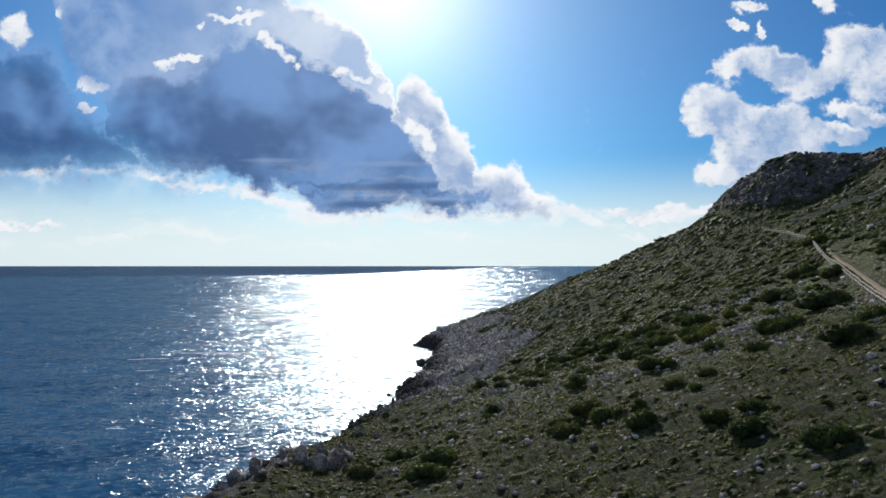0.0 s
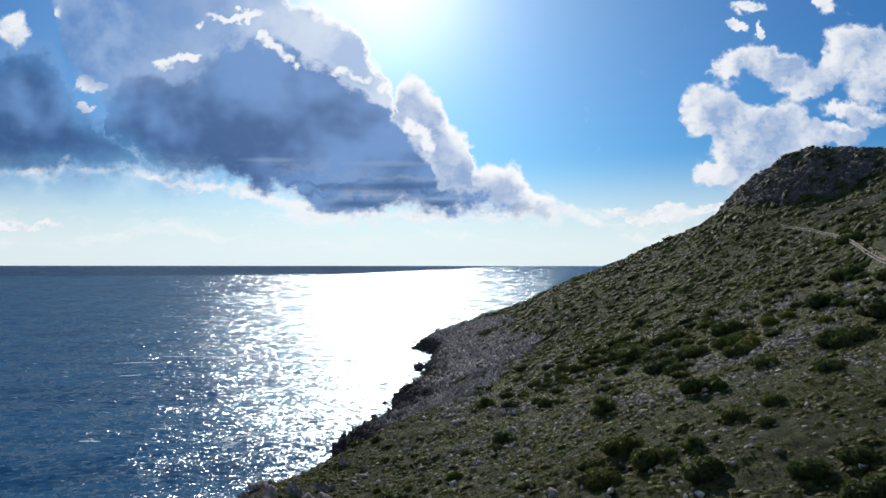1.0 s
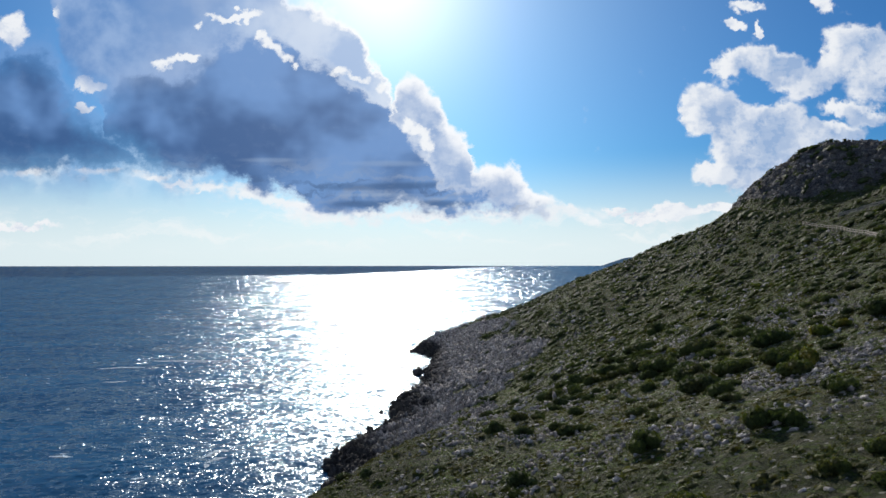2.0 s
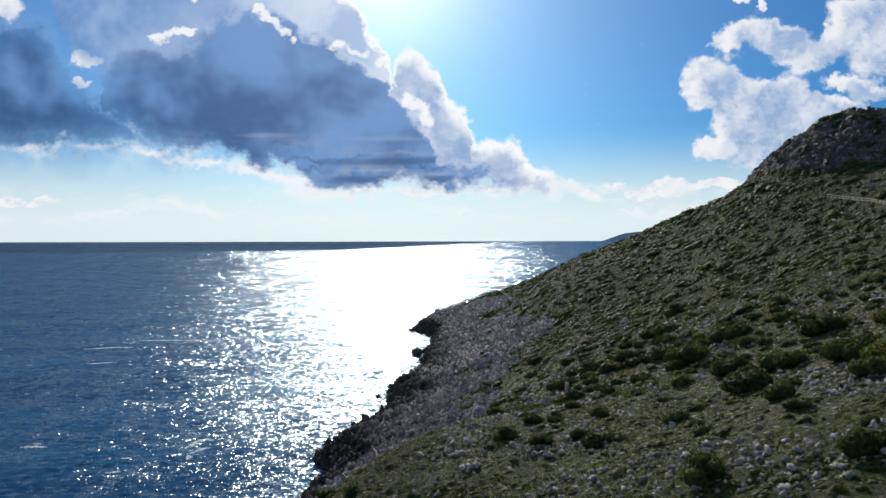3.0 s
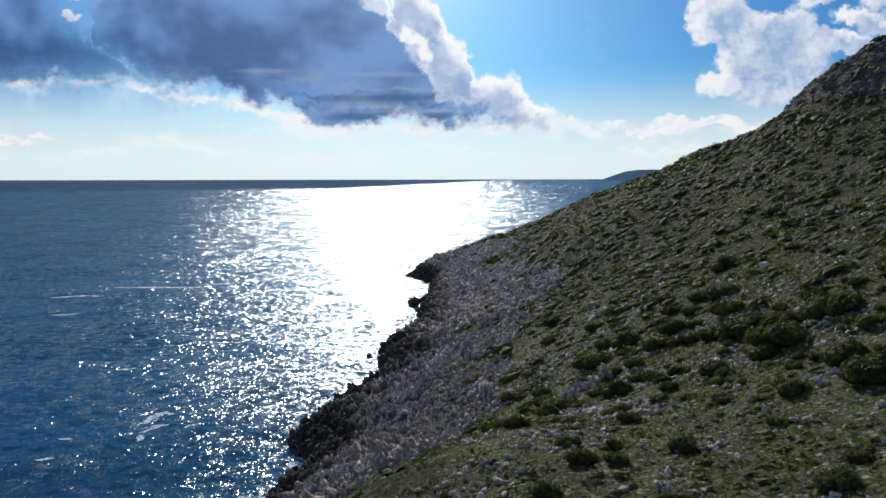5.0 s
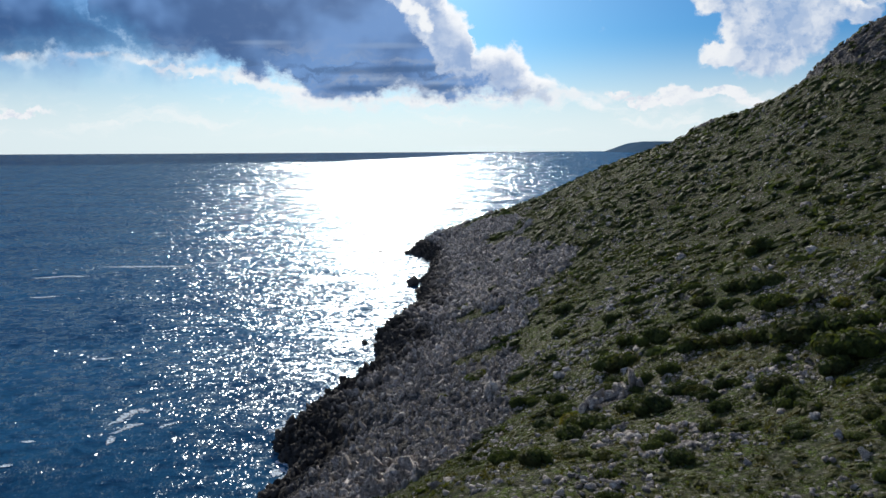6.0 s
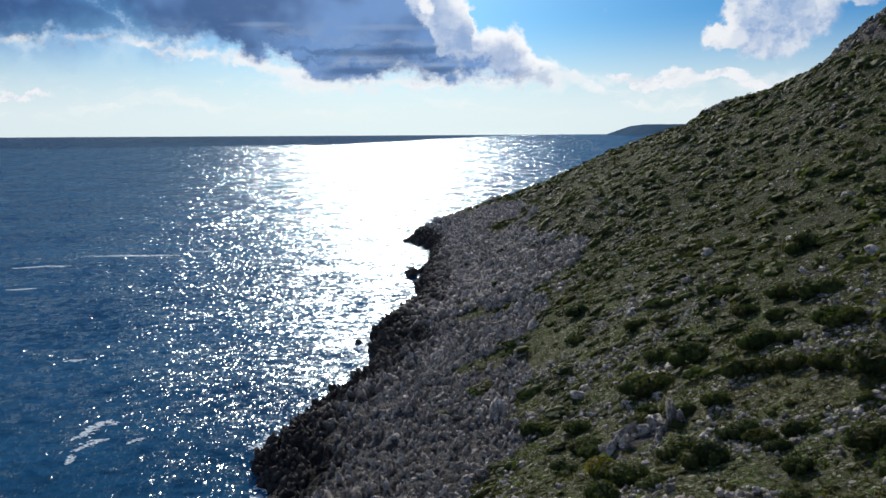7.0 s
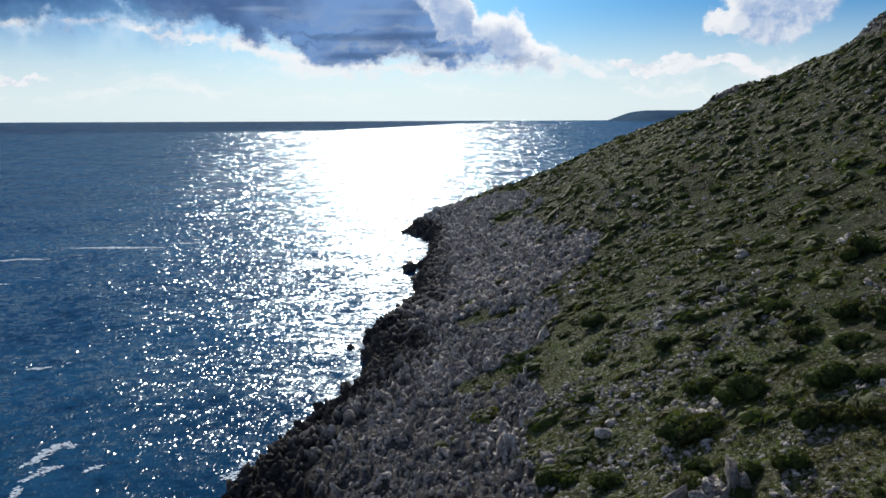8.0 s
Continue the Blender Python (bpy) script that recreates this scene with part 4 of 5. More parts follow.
BLOCKS = [mesh_of("block", *outcrop(100 + k), BOULDER) for k in range(12)]
CLIFF_BLOCKS = [mesh_of("block", *outcrop(160 + k), CLIFF) for k in range(8)]
SMALL_BLOCKS = [mesh_of("block", *outcrop(130 + k, 2), BOULDER) for k in range(12)]
BOULDERS_NEAR = [  # x, y, width
    (20.5, 39.5, 1.7), (24.3, 40.0, 1.5), (21.4, 41.7, 1.2), (26.3, 42.5, 2.0), (19.8, 43.5, 1.0), (16.5, 44.0, 1.4), (28.2, 45.5, 2.0), (21.7, 46.0, 0.8),
    (29.7, 48.5, 2.3), (21.3, 48.5, 1.7), (13.4, 51.5, 1.0), (6.4, 65.5, 1.9), (-5.2, 69.5, 1.5), (18.5, 71.4, 1.9), (20.0, 71.9, 1.5), (8.8, 74.4, 1.1),
    (23.5, 74.9, 2.5), (16.0, 79.4, 1.7), (7.0, 81.4, 1.7), (-12.1, 65.0, 3.4), (-10.9, 63.5, 3.0), (-9.9, 66.0, 3.2), (-9.3, 68.0, 2.6), (-13.4, 66.5, 3.0), (-14.4, 64.5, 2.6), (-15.2, 67.7, 3.0), (-12.3, 71.5, 3.0), (-10.4, 73.0, 2.4),
    (-13.8, 69.5, 2.6), (-16.4, 62.5, 3.0), (-17.4, 60.5, 2.6), (-18.6, 60.0, 2.6), (-15.4, 60.5, 2.0), (-8.9, 65.2, 1.6), (-9.8, 82.5, 1.8), (-7.6, 80.0, 1.2),
]
BOULDERS_MID = [
    (16.8, 90.0, 2.0), (14.5, 92.5, 1.4), (23.0, 96.0, 1.0), (25.5, 96.5, 1.4), (12.3, 98.0, 1.6), (21.7, 106.4, 2.0), (28.3, 106.5, 1.7), (22.1, 109.5, 1.5),
    (22.6, 113.0, 2.2), (26.7, 119.0, 1.7), (22.4, 121.0, 1.3), (26.5, 122.0, 2.2), (26.7, 137.5, 1.3), (16.7, 141.5, 1.3), (13.6, 144.5, 1.8), (24.2, 145.0, 0.9),
    (26.5, 108.3, 2.6), (28.2, 110.2, 1.6), (25.2, 76.6, 1.6), (22.2, 76.4, 1.4), (17.8, 91.2, 1.8), (31.5, 51.5, 2.3), (30.8, 46.8, 1.7), (32.4, 55, 1.5),
]


def boulder(x, y, width, k, label):
    cliff = x < -7
    ob = new("boulder", CLIFF_BLOCKS[k % 8] if cliff else (BLOCKS if width > 1.0 else SMALL_BLOCKS)[k % 12])
    s = width * (0.47 if cliff else 0.37) * (0.85 if y < 58 and not cliff else 1.0)
    ob.matrix_world = pose(x, y, at(x, y) + s * (0.25 if cliff else 0.08), 0, 12 if cliff else 0, 47 * k) @ Matrix.Diagonal((s, s * 0.8, s * (1.5 if cliff else 1.0), 1))
    return tagged(ob, label, "boulder", "limestone boulders on the slope")


for k, (x, y, w) in enumerate(BOULDERS_NEAR + BOULDERS_MID):
    boulder(x, y, w, k, "large pale grey limestone boulder in the grass" if w > 1.6 else "pale limestone boulder in the grass")
extra = random_spots(900, (62, 165), (16, 78), 23, lambda x, y: (rockiness(x, y) < 0.5) * off_trail(x, y) * (fbm(x, y, 9, 3, 35) > 0.0) * (stoniness(x, y) > 0.55))
for k, (x, y, z) in enumerate(extra[:220]):
    boulder(x, y, 0.55 + 0.8 * random.random() ** 2, k + 3, "small weathered limestone boulder in the grass")

# --- islets and rocks awash
SEA_ROCKS = [(-8.6, 281, 5.0, 6.5), (-7.0, 272.5, 2.8, 2.2), (-6.2, 286, 3.2, 3.4), (-4.6, 276, 2.6, 2.0), (-15.5, 199, 2.0, 1.3), (-6.6, 245, 1.6, 0.8), (-11.5, 345, 5.0, 4.4), (-14.0, 344, 3.0, 2.6), (-9.0, 338, 3.6, 3.0), (-16.8, 218, 1.6, 0.9)]
for k, (x, y, w, h) in enumerate(SEA_ROCKS):
    me = mesh_of("islet", *stone(3, 200 + k, 0.9, 9, 0.4), KARST)
    ob = new("sea_rock", me)
    ob.matrix_world = pose(x, y, h * 0.15, 0, 0, 61 * k) @ Matrix.Diagonal((w * 0.55, w * 0.5, h * 0.7, 1))
    tagged(ob, "black sea-worn rock standing in the surf", "sea rock", "rocks off the shore")

# --- small stones
PEBBLES = [stone(1, 300 + k, 0.6, 6) for k in range(8)]
spots = random_spots(66000, (24, 176), (14, 80), 25, lambda x, y: 0.95 * off_trail(x, y) * step(fbm(x, y, 7, 4, 36), -0.1, 0.35) * (rockiness(x, y) < 0.9) * stoniness(x, y) ** 1.5)
scattered("loose_stones", PEBBLES, spots, np.minimum(rng.gamma(1.3, 0.11, len(spots)) + 0.08, 0.5), BOULDER, "loose pale stones strewn over the grass", "stones", 26, 0.3)
spots = random_spots(24000, (150, 330), (30, 130), 27, lambda x, y: 0.28 * off_trail(x, y) * step(fbm(x, y, 12, 4, 37), -0.1, 0.4))
scattered("loose_stones", PEBBLES, spots, rng.gamma(2.4, 0.11, len(spots)) + 0.12, BOULDER, "pale stones between the shrubs higher up", "stones", 28, 0.3)


# --- shrubs
def sprays(count, lobes_, rng, leaf):
    """Small leafy diamonds over the upper side of rounded lobes."""
    c = lobes_[rng.integers(0, len(lobes_), count)]
    d = rng.normal(size=(count, 3))
    d[:, 2] = np.abs(d[:, 2]) * 0.9 - 0.15
    d /= np.linalg.norm(d, axis=1)[:, None]
    p = c[:, :3] + d * c[:, 3:4] * np.array([1, 1, 0.8]) * rng.uniform(0.82, 1.12, count)[:, None]
    p[:, 2] = np.maximum(p[:, 2], 0.02)
    t = np.cross(d, rng.normal(size=(count, 3)))
    t /= np.linalg.norm(t, axis=1)[:, None]
    b = np.cross(d, t) + 0.9 * d * rng.normal(size=(count, 1))
    b /= np.linalg.norm(b, axis=1)[:, None]
    s = leaf * rng.uniform(0.6, 1.4, count)[:, None]
    v = np.stack([p - t * s, p + b * s * 0.55, p + t * s, p - b * s * 0.55], 1)
    return v.reshape(-1, 3), np.arange(count * 4).reshape(-1, 4)


def shrub_lobes(rng, high):
    n = rng.integers(6, 11)
    a, r = rng.uniform(0, 6.28, n), np.sqrt(rng.uniform(0, 1, n)) * 0.62
    w = rng.uniform(0.24, 0.42, n)
    return np.stack([r * np.cos(a), r * np.sin(a) * 0.8, high * (0.95 - r) * 0.75, w], -1)


def shrub_core(lobes_, level):
    v, f = ICO[level]
    vs, fs = [], []
    for k, (x, y, z, w) in enumerate(lobes_):
        q = v * (w * (1 + 0.2 * relief(v, 2.5, k))[:, None]) * np.array([0.95, 0.95, 0.75]) + np.array([x, y, z])
        q[:, 2] = np.maximum(q[:, 2], -0.1)
        vs.append(q)
        fs.append(f + k * len(v))
    return np.concatenate(vs), np.concatenate(fs)


def joined_quads(core, leaves):
    """Core triangles and leaf quads as one triangle mesh."""
    (v1, f1), (v2, f2) = core, leaves
    f2 = np.concatenate([f2[:, [0, 1, 2]], f2[:, [0, 2, 3]]]) + len(v1)
    return np.concatenate([v1, v2]), np.concatenate([f1, f2])


def stems(lobes_, rng):
    """Tapered twigs from the root to each lobe."""
    vs, fs = [], []
    for k, (x, y, z, w) in enumerate(lobes_):
        tip, base = np.array([x, y, z + w * 0.2]), np.array([rng.normal(0, 0.04), rng.normal(0, 0.04), -0.12])
        ring = []
        for t, r in ((0, 0.035), (0.5, 0.024), (1, 0.008)):
            c = base + (tip - base) * t + np.array([0, 0, -0.08 * math.sin(t * 3.14)])
            ring += [c + r * np.array([math.cos(q), math.sin(q), 0]) for q in (0, 1.26, 2.51, 3.77, 5.03)]
        vs.append(np.array(ring))
        i = np.arange(5)
        fs += [np.stack([i + 5 * h, (i + 1) % 5 + 5 * h, (i + 1) % 5 + 5 * h + 5, i + 5 * h + 5], -1) + 15 * k for h in (0, 1)]
    return np.concatenate(vs), np.concatenate(fs)


SHRUBS = []
for k in range(9):
    rng = np.random.default_rng(500 + k)
    lob = shrub_lobes(rng, (0.42, 0.55, 0.48)[k % 3])
    leaf = LEAF_YELLOW if k == 8 else LEAF
    me = mesh_of("foliage", *joined_quads(shrub_core(lob * np.array([1, 1, 1, 0.86]), 2), sprays(1000, lob, rng, 0.07)), leaf)
    twigs = mesh_of("stems", *stems(lob, rng), STEM)
    SHRUBS.append((me, twigs))


def shrub(x, y, width, k, label, high=1.0, turn=0.0):
    root = new("shrub")
    gx, gy = slopes(np.array([x]), np.array([y]))
    tilt = Matrix.Identity(4)
    tilt[2][0], tilt[2][1] = 0.85 * float(gx[0]), 0.85 * float(gy[0])
    root.matrix_world = Matrix.Translation((x, y, at(x, y) - 0.05)) @ tilt @ Matrix.Rotation(radians(turn), 4, "Z") @ Matrix.Diagonal((width * 0.5, width * 0.45, width * 0.5 * high, 1))
    me, twigs = SHRUBS[k]
    part("foliage", me, root)
    part("stems", twigs, root)
    return tagged(root, label, "shrub", "shrubs on the slope")


SHRUBS_NEAR = [  # x, y, width
    (22.2, 40.0, 3.0), (19.5, 45.0, 2.4), (19.2, 49.5, 2.2), (21.7, 49.5, 2.0), (14.9, 53.5, 2.8), (9.9, 57.0, 2.7), (13.6, 58.0, 3.0), (16.3, 58.5, 1.4), (21.2, 58.5, 1.3),
    (34.3, 59.5, 3.9), (20.3, 61.5, 1.9), (12.5, 62.0, 3.1), (23.6, 63.0, 1.9), (40.7, 66.5, 3.2), (21.8, 71.4, 3.5), (14.3, 75.5, 2.8), (37.8, 77.5, 5.6), (44.9, 82.5, 5.6),
    (31.9, 88.4, 3.3), (18.9, 88.9, 1.5), (25.4, 90.0, 3.0), (18.6, 92.5, 2.2), (11.3, 93.4, 2.1), (5.1, 95.9, 2.2), (35.2, 96.0, 5.2), (26.6, 97.4, 4.2), (55.2, 98.5, 4.1),
]
SHRUBS_MID = [
    (10.1, 100.5, 1.6), (8.1, 101.0, 2.1), (31.7, 101.4, 3.8), (48.7, 101.5, 5.0), (10.5, 103.4, 1.5), (8.3, 105.4, 1.9), (28.7, 106.4, 4.3), (39.5, 108.9, 5.2), (13.7, 111.0, 1.9),
    (29.6, 111.5, 4.0), (58.4, 114.0, 5.0), (35.5, 117.0, 3.0), (23.6, 117.9, 2.6), (19.9, 120.4, 1.9), (24.0, 121.0, 2.7), (30.0, 122.0, 5.4), (41.8, 122.0, 3.2), (20.3, 124.0, 1.8),
    (36.3, 124.5, 5.0), (22.4, 125.0, 2.2), (16.7, 125.5, 2.9), (20.5, 126.0, 2.3), (30.6, 130.0, 5.6), (20.8, 134.5, 2.4), (11.6, 135.0, 2.1), (18.5, 136.0, 2.8), (11.7, 137.5, 2.6),
]
SHRUBS_FAR = [
    (24.7, 138.0, 3.6), (16.8, 139.0, 2.5), (33.4, 140.5, 4.1), (75.4, 141.5, 5.0), (29.8, 141.5, 2.3), (12.0, 143.0, 2.6), (27.5, 143.5, 3.6), (18.5, 144.5, 4.2), (8.9, 146.0, 3.0),
    (23.2, 147.0, 3.6), (31.8, 147.5, 2.8), (36.3, 149.5, 4.6), (21.7, 151.0, 3.1), (30.3, 152.0, 2.7), (34.5, 153.5, 3.3), (31.9, 161.0, 3.0), (22.9, 164.0, 3.0), (44.1, 168.5, 4.6),
    (17.2, 169.5, 2.3), (19.4, 182.0, 3.5), (28.6, 133, 3.2), (33.2, 127.4, 4.0), (27.8, 120.6, 3.0),
]
taken = [(x, y, w * 0.5) for x, y, w in SHRUBS_NEAR + SHRUBS_MID + SHRUBS_FAR]
for k, (x, y, w) in enumerate(SHRUBS_NEAR + SHRUBS_MID + SHRUBS_FAR):
    shrub(x, y, w * 1.25, k % 8, "wide dark green cushion shrub on the slope" if w > 3.4 else "dark green cushion shrub among stones", 1.2 - 0.08 * max(0, w - 3), random.uniform(-30, 30))


def thin_out(spots, widths, gap=0.36):
    """Leaves out places that crowd one another."""
    cell, kept = {}, []
    for x, y, r in taken:
        cell.setdefault((int(x // 4), int(y // 4)), []).append((x, y, r))
    for i, ((x, y, z), w) in enumerate(zip(spots, widths)):
        key, r = (int(x // 4), int(y // 4)), w * gap
        if any(math.hypot(x - a, y - b) < r + c * 0.8 for du in (-1, 0, 1) for dv in (-1, 0, 1) for a, b, c in cell.get((key[0] + du, key[1] + dv), ())):
            continue
        cell.setdefault(key, []).append((x, y, r))
        kept.append(i)
    return kept


rng = np.random.default_rng(77)


def scrub(x, y):
    """How thickly shrubs grow."""
    y0 = step(y + (inland(x, y) - 48) * 0.7, 92, 150) * 0.85 + 0.05
    clump = np.maximum(step(fbm(x, y, 17, 3, 38), -0.45, 0.35), 0.8 * step(inland(x, y), 95, 125))
    return y0 * (0.25 + 0.75 * clump) * off_trail(x, y) * (1 - (0.97 - 0.35 * step(y, 205, 215) * step(x, 100, 106)) * (rockiness(x, y) > 0.6)) * step(inland(x, y), 12, 40) * (1 - 0.9 * step(x, 105, 108) * (1 - step(x, 125, 135)) * step(y, 376, 382) * (1 - step(y, 440, 450)))


spots = random_spots(42000, (26, 540), (16, 234), 29, scrub)
widths = np.clip(rng.gamma(4, 0.66, len(spots)) + 0.7, 0.9, 6.5) * (0.75 + 0.25 * step(spots[:, 1], 90, 170))
kept = thin_out(spots, widths)
spots, widths = spots[kept], widths[kept]
close = np.argsort(np.hypot(spots[:, 0] - 22, spots[:, 1] - 92))
for k, i in enumerate(close[:190]):
    yellow = k % 11 == 0
    shrub(spots[i, 0], spots[i, 1], widths[i] * 0.9, 8 if yellow else k % 8, "small yellow-green spurge cushion in the grass" if yellow else "small dark green shrub in the grass", random.uniform(0.85, 1.2), random.uniform(0, 360))
TUSSOCKS = []
for k in range(7):
    r2 = np.random.default_rng(700 + k)
    lob = shrub_lobes(r2, 0.5)[:3]
    lob[:, 3] += 0.10
    v, f = joined_quads(shrub_core(lob * np.array([1, 1, 1, 0.78]), 1), sprays(44, lob, r2, 0.16))
    TUSSOCKS.append((v * np.array([1.5, 1.0, 0.75]), f))
MOUNDS = []
for k in range(7):
    r2 = np.random.default_rng(740 + k)
    lob = shrub_lobes(r2, 0.5)[:2]
    lob[:, 3] += 0.14
    v, f = joined_quads(shrub_core(lob * np.array([1, 1, 1, 0.8]), 1), sprays(14, lob, r2, 0.25))
    MOUNDS.append((v * np.array([1.6, 1.0, 0.72]), f))
rest = close[190:]
off = np.hypot(spots[rest, 0], spots[rest, 1] - 95) > 150
near_by, far = rest[~off], rest[off]
scattered("maquis_scrub", TUSSOCKS, spots[near_by] - np.array([0, 0, 0.15]), widths[near_by] * 0.52, LEAF, "dense olive maquis scrub over the hillside", "scrub", 30, 0.0, 0.12, hug=0.9)
scattered("maquis_scrub", MOUNDS, spots[far] - np.array([0, 0, 0.15]), widths[far] * 0.52, LEAF, "dense dark maquis scrub over the upper hillside", "scrub", 130, 0.0, 0.12, hug=0.9)
spots = random_spots(30000, (40, 420), (16, 170), 47, lambda x, y: 0.45 * (0.25 + scrub(x, y)) * off_trail(x, y) * (rockiness(x, y) < 0.75) * step(fbm(x, y, 6, 3, 48), -0.3, 0.5))
DWARFS = []
for k in range(6):
    r2 = np.random.default_rng(780 + k)
    lob = shrub_lobes(r2, 0.3)[:1] * np.array([0, 0, 0.5, 1.9])
    v, f = joined_quads(shrub_core(lob * np.array([1, 1, 1, 0.8]), 1), sprays(16, lob, r2, 0.24))
    DWARFS.append((v * np.array([1.1, 1.0, 0.85]), f))
scattered("dwarf_shrubs", DWARFS, spots - np.array([0, 0, 0.06]), rng.gamma(3, 0.075, len(spots)) + 0.12, LEAF, "low dark dwarf shrubs dotted between the stones", "dwarf shrubs", 49, 0.0, 0.12, hug=1.0)

# --- grass
rng = np.random.default_rng(91)


def tuft(seed):
    r = np.random.default_rng(seed)
    v, f = [], []
    for k in range(6):
        a, l = r.uniform(0, 6.28), r.uniform(0.5, 1.0)
        d, side = np.array([math.cos(a), math.sin(a), 0]), np.array([-math.sin(a), math.cos(a), 0]) * 0.16
        v += [d * 0.1 - side, d * 0.1 + side, d * (0.4 + 0.5 * r.random()) + np.array([0, 0, l * 0.8])]
        f.append([3 * k, 3 * k + 1, 3 * k + 2])
    return np.array(v), np.array(f)


spots = random_spots(84000, (24, 165), (14, 80), 31, lambda x, y: 0.75 * (rockiness(x, y) < 0.6) * off_trail(x, y) * step(fbm(x, y, 5, 3, 39), -0.6, 0.4))
scattered("grass_tufts", [tuft(800 + k) for k in range(6)], spots, rng.gamma(4, 0.032, len(spots)) + 0.05, GRASS, "short olive grass and herbs on the slope", "grass", 32, 0.0, 0.1, hug=1.0)
spots = random_spots(60000, (110, 380), (22, 150), 131, lambda x, y: 0.6 * (rockiness(x, y) < 0.6) * off_trail(x, y) * step(fbm(x, y, 9, 3, 139), -0.5, 0.3))
scattered("grass_tufts", [tuft(820 + k) for k in range(6)], spots, rng.gamma(4, 0.05, len(spots)) + 0.14, GRASS, "coarse yellow-green grass between the shrubs", "grass", 132, 0.0, 0.1, hug=1.0)


def herb(seed):
    r = np.random.default_rng(seed)
    lob = shrub_lobes(r, 0.3)[:1] * np.array([0, 0, 0.5, 1.9])
    v, f = joined_quads(shrub_core(lob * np.array([1, 1, 1, 0.8]), 1), sprays(12, lob, r, 0.26))
    return v * np.array([1.15, 1.15, 0.7]), f


spots = random_spots(40000, (24, 160), (14, 84), 41, lambda x, y: 0.48 * (rockiness(x, y) < 0.7) * off_trail(x, y) * step(fbm(x, y, 6, 3, 42), -0.5, 0.3))
scattered("herb_cushions", [herb(900 + k) for k in range(6)], spots - np.array([0, 0, 0.06]), (rng.gamma(3, 0.06, len(spots)) + 0.09) * (1.2 - 0.2 * step(spots[:, 1], 95, 125)), GRASS, "low olive herb cushions carpeting the slope", "herbs", 43, 0.0, 0.1, hug=1.0)


# --- trail and fences
def box(bm, a, b, width, height):
    """A squared timber from a to b."""
    a, b = Vector(a), Vector(b)
    run = (b - a).normalized()
    side = run.cross(Vector((0, 0, 1)))
    side = side.normalized() if side.length > 0.01 else Vector((1, 0, 0))
    up = side.cross(run)
    ends = []
    for p in (a, b):
        ends.append([bm.verts.new(p + side * sx * width / 2 + up * sz * height / 2) for sx, sz in ((-1, -1), (1, -1), (1, 1), (-1, 1))])
    bm.faces.new(ends[0][::-1])
    bm.faces.new(ends[1])
    for i in range(4):
        j = (i + 1) % 4
        bm.faces.new((ends[0][i], ends[0][j], ends[1][j], ends[1][i]))


def timber(name, a, b, width, height, parent):
    bm = bmesh.new()
    box(bm, a, b, width, height)
    bmesh.ops.bevel(bm, geom=bm.edges[:], offset=0.012, segments=1, affect="EDGES")
    me = bpy.data.meshes.new(name)
    bm.to_mesh(me)
    bm.free()
    me.materials.append(TIMBER)
    part(name, me, parent)


def fence(line, rails, label, broad_rail=0.09, tall_rail=0.11):
    pts = along(line, 2.4)
    z = ground(pts[:, 0], pts[:, 1])
    root = new("fence")
    root.location = (pts[0, 0], pts[0, 1], z[0])
    o = Vector(root.location)
    foot = [Vector((x, y, h)) - o for (x, y), h in zip(pts, z)]
    for p in foot:
        timber("post", p + Vector((0, 0, -0.3)), p + Vector((random.uniform(-0.03, 0.03), 0, 1.02)), 0.13, 0.13, root)
    for a, b in zip(foot[:-1], foot[1:]):
        for h in rails:
            sag = random.uniform(-0.02, 0.02)
            timber("rail", a + Vector((-0.09, 0, h + sag)), b + Vector((-0.09, 0, h - sag)), broad_rail, tall_rail, root)
    tagged(root, label, "fence", "fences along the trail")


fence(FENCE_LINE, (0.48, 0.92), "weathered two-rail timber fence beside the earth trail")
fence(UPPER_LINE, (0.5, 0.95), "weathered timber fence higher up the hillside", 0.2, 0.24)


def build_trail():
    pts = along(TRAIL_LINE[:10], 0.8)
    d = np.gradient(pts, axis=0)
    d /= np.hypot(d[:, 0], d[:, 1])[:, None]
    nrm = np.stack([d[:, 1], -d[:, 0]], -1)
    cols = np.linspace(-1, 1, 7)
    wide = 0.5 + 0.15 * fbm(pts[:, 0], pts[:, 1], 5, 2, 44)
    x = pts[:, 0][:, None] + nrm[:, 0][:, None] * cols * wide[:, None]
    y = pts[:, 1][:, None] + nrm[:, 1][:, None] * cols * wide[:, None]
    z = ground(x.ravel(), y.ravel()) + 0.05 + 0.02 * fbm(x.ravel(), y.ravel(), 0.8, 2, 45)
    z = z.reshape(x.shape)
    z[:, [0, -1]] -= 0.12
    me = smooth(raw_mesh("trail", np.stack([x.ravel(), y.ravel(), z.ravel()], -1), grid_faces(len(pts), len(cols))))
    me.materials.append(TRAIL)
    tagged(new("path", me), "narrow trodden earth trail along the slope", "trail", kind="structure")


build_trail()


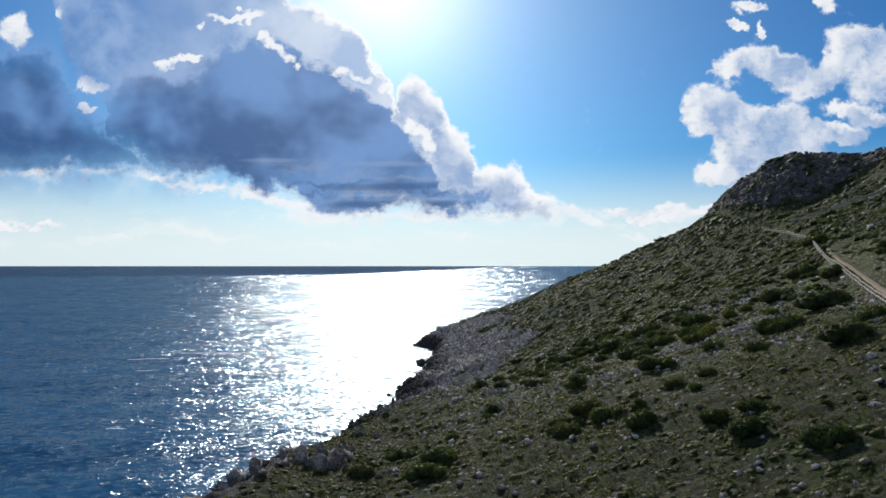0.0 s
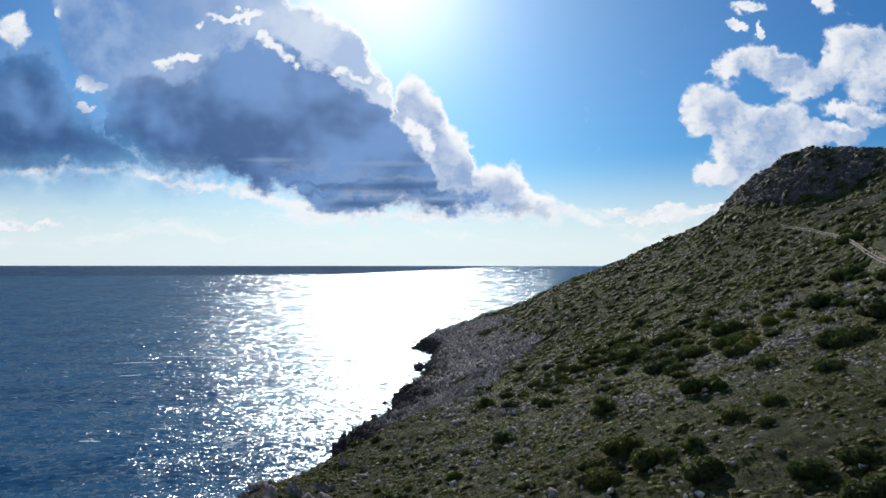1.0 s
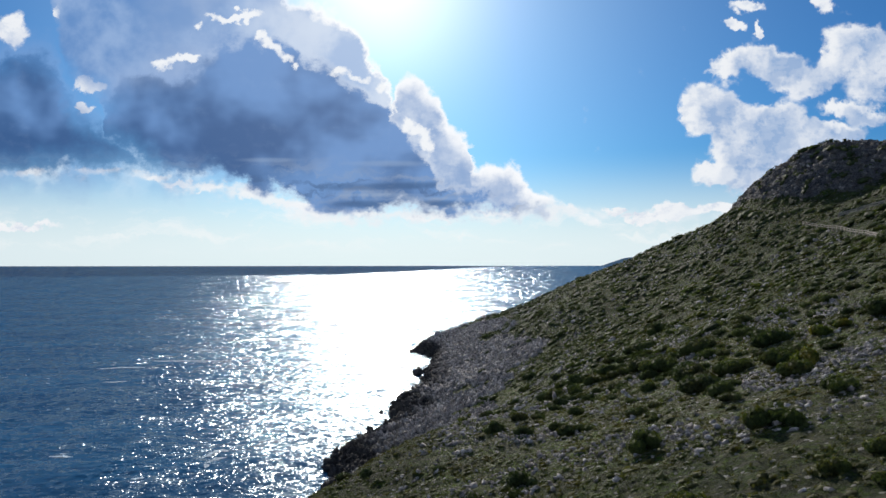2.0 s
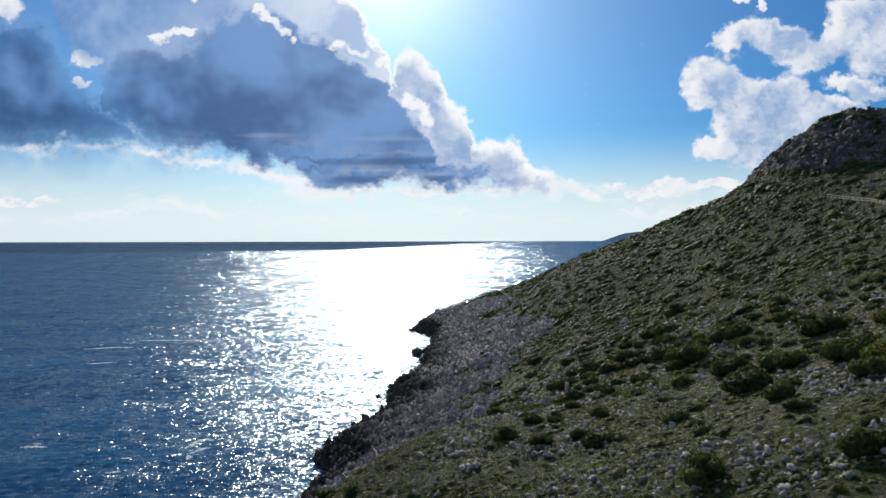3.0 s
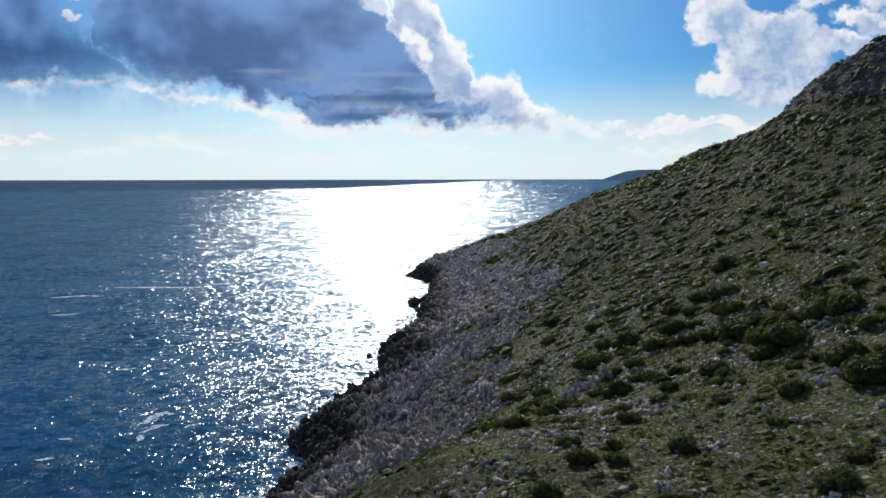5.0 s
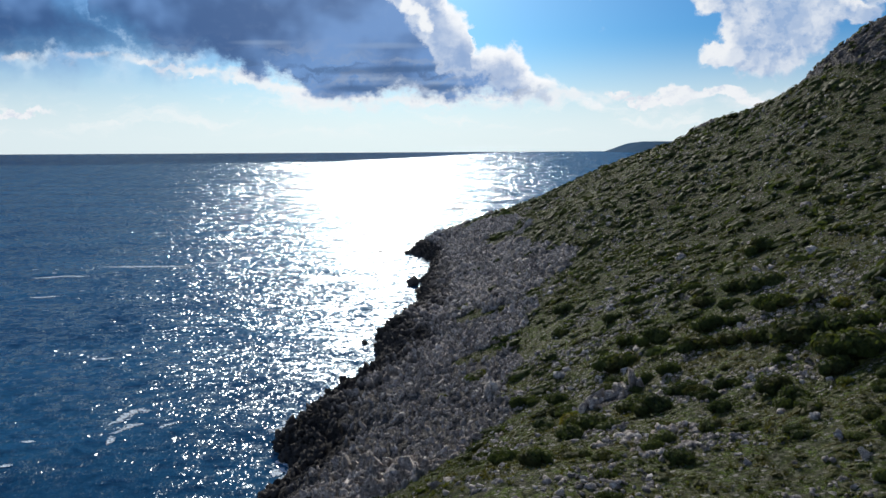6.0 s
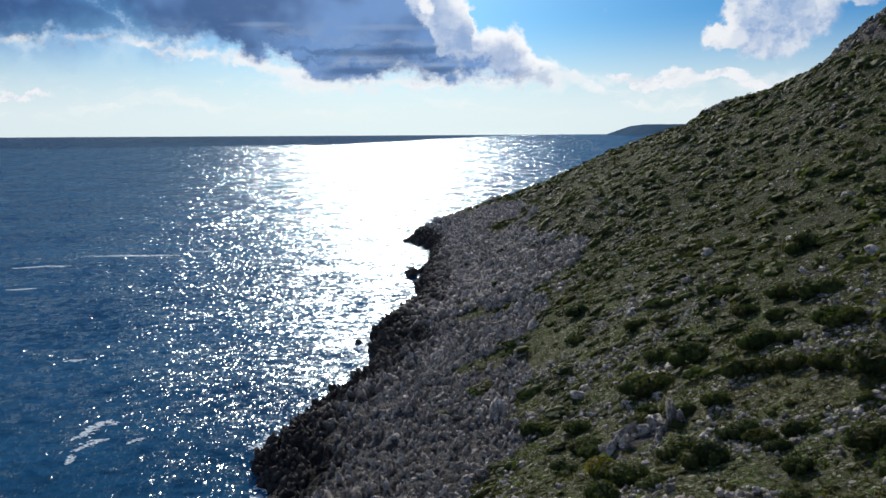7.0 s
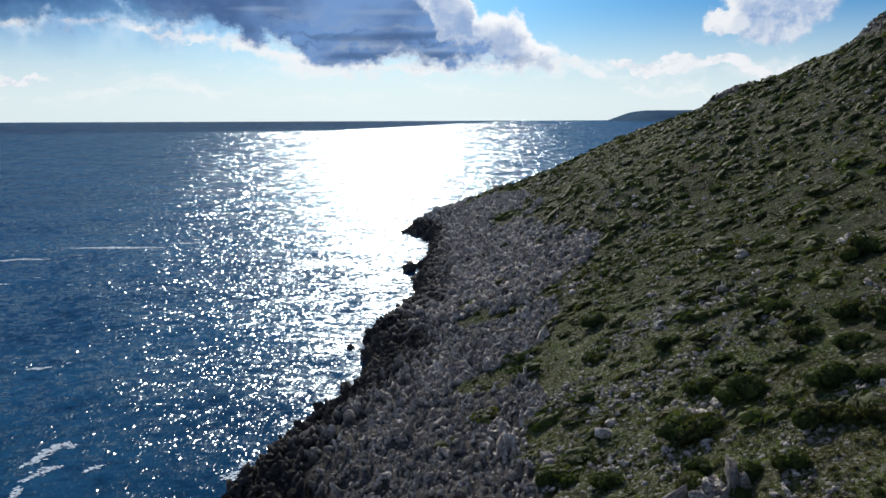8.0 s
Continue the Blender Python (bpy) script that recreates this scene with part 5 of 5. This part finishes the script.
# --- foam
def foam(name, streaks, label, seed, wander=1.0):
    """Flecks strung along wandering streaks: x, y, length, heading in degrees, width."""
    rng = np.random.default_rng(seed)
    vs, fs, k = [], [], 0
    ang = np.linspace(0, 2 * math.pi, 7)[:-1]
    for x, y, length, head, wide in streaks:
        h, n = radians(head), max(5, int(length * 16))
        t = np.linspace(0, 1, n)
        sway = np.cumsum(rng.normal(0, 0.16, n)) * length / n * 3 * wander
        cx = x + np.cos(h) * t * length - np.sin(h) * sway
        cy = y + np.sin(h) * t * length + np.cos(h) * sway
        body = np.sin(np.pi * t) ** 0.7
        for i in range(n):
            for _ in range(3):
                r = (0.025 + 0.09 * rng.random() ** 2) * (0.5 + body[i]) * (0.7 + wide)
                p = np.array([cx[i], cy[i]]) + rng.normal(0, 0.75, 2) * wide * body[i]
                rad = r * rng.uniform(0.45, 1.4, 6)
                vs.append(np.stack([p[0] + 1.5 * rad * np.cos(ang), p[1] + rad * np.sin(ang), np.full(6, 0.04 + 0.008 * (k % 6))], -1))
                fs.append(np.arange(6) + 6 * k)
                k += 1
    me = raw_mesh(name, np.concatenate(vs), np.array(fs))
    me.materials.append(FOAM)
    tagged(new(name, me), label, "foam", kind="stuff")


foam("whitecaps", [(-51, 174, 7, 70, 0.6), (-49.5, 171, 5, 40, 0.5), (-50.5, 180, 3.5, -20, 0.4), (-48, 167, 3, 110, 0.35), (-43, 173, 2.5, 30, 0.3), (-70, 208, 4, 10, 0.4), (-117, 267, 8, 12, 0.6), (-84, 175, 5, 15, 0.5), (-96, 140, 4, 20, 0.4), (-60, 160, 2.5, 0, 0.3), (-152, 230, 6, 5, 0.5)], "thin white foam wisps drifting on the dark water", 33, 2.6)
foam("foam_streak", [(-122, 317, 34, 7, 1.1), (-134, 297, 18, 8, 0.9), (-90, 325, 10, 5, 0.7)], "long foam streak on the open water", 34, 3.0)
rng = np.random.default_rng(35)
breakers = []
for _ in range(150):
    b, s = rng.uniform(135, 380), -1.4 * abs(rng.normal()) - 0.3
    breakers.append((float(np.interp(b, SHORE_Y, SHORE_X) + nicks(np.array([b]))[0] + s), b, rng.uniform(1.0, 3.0), rng.uniform(50, 110), rng.uniform(0.2, 0.7)))
foam("shore_foam", breakers, "broken white foam washing along the rocks", 36)
crests = [(float(cx), float(cy), float(l), float(h), float(w)) for cx, cy, l, h, w in zip(rng.uniform(-190, -35, 90), rng.uniform(70, 330, 90), rng.uniform(0.5, 2.2, 90), rng.normal(5, 12, 90), rng.uniform(0.1, 0.25, 90))]
foam("whitecaps", crests, "scattered small breaking crests on the sea", 37)
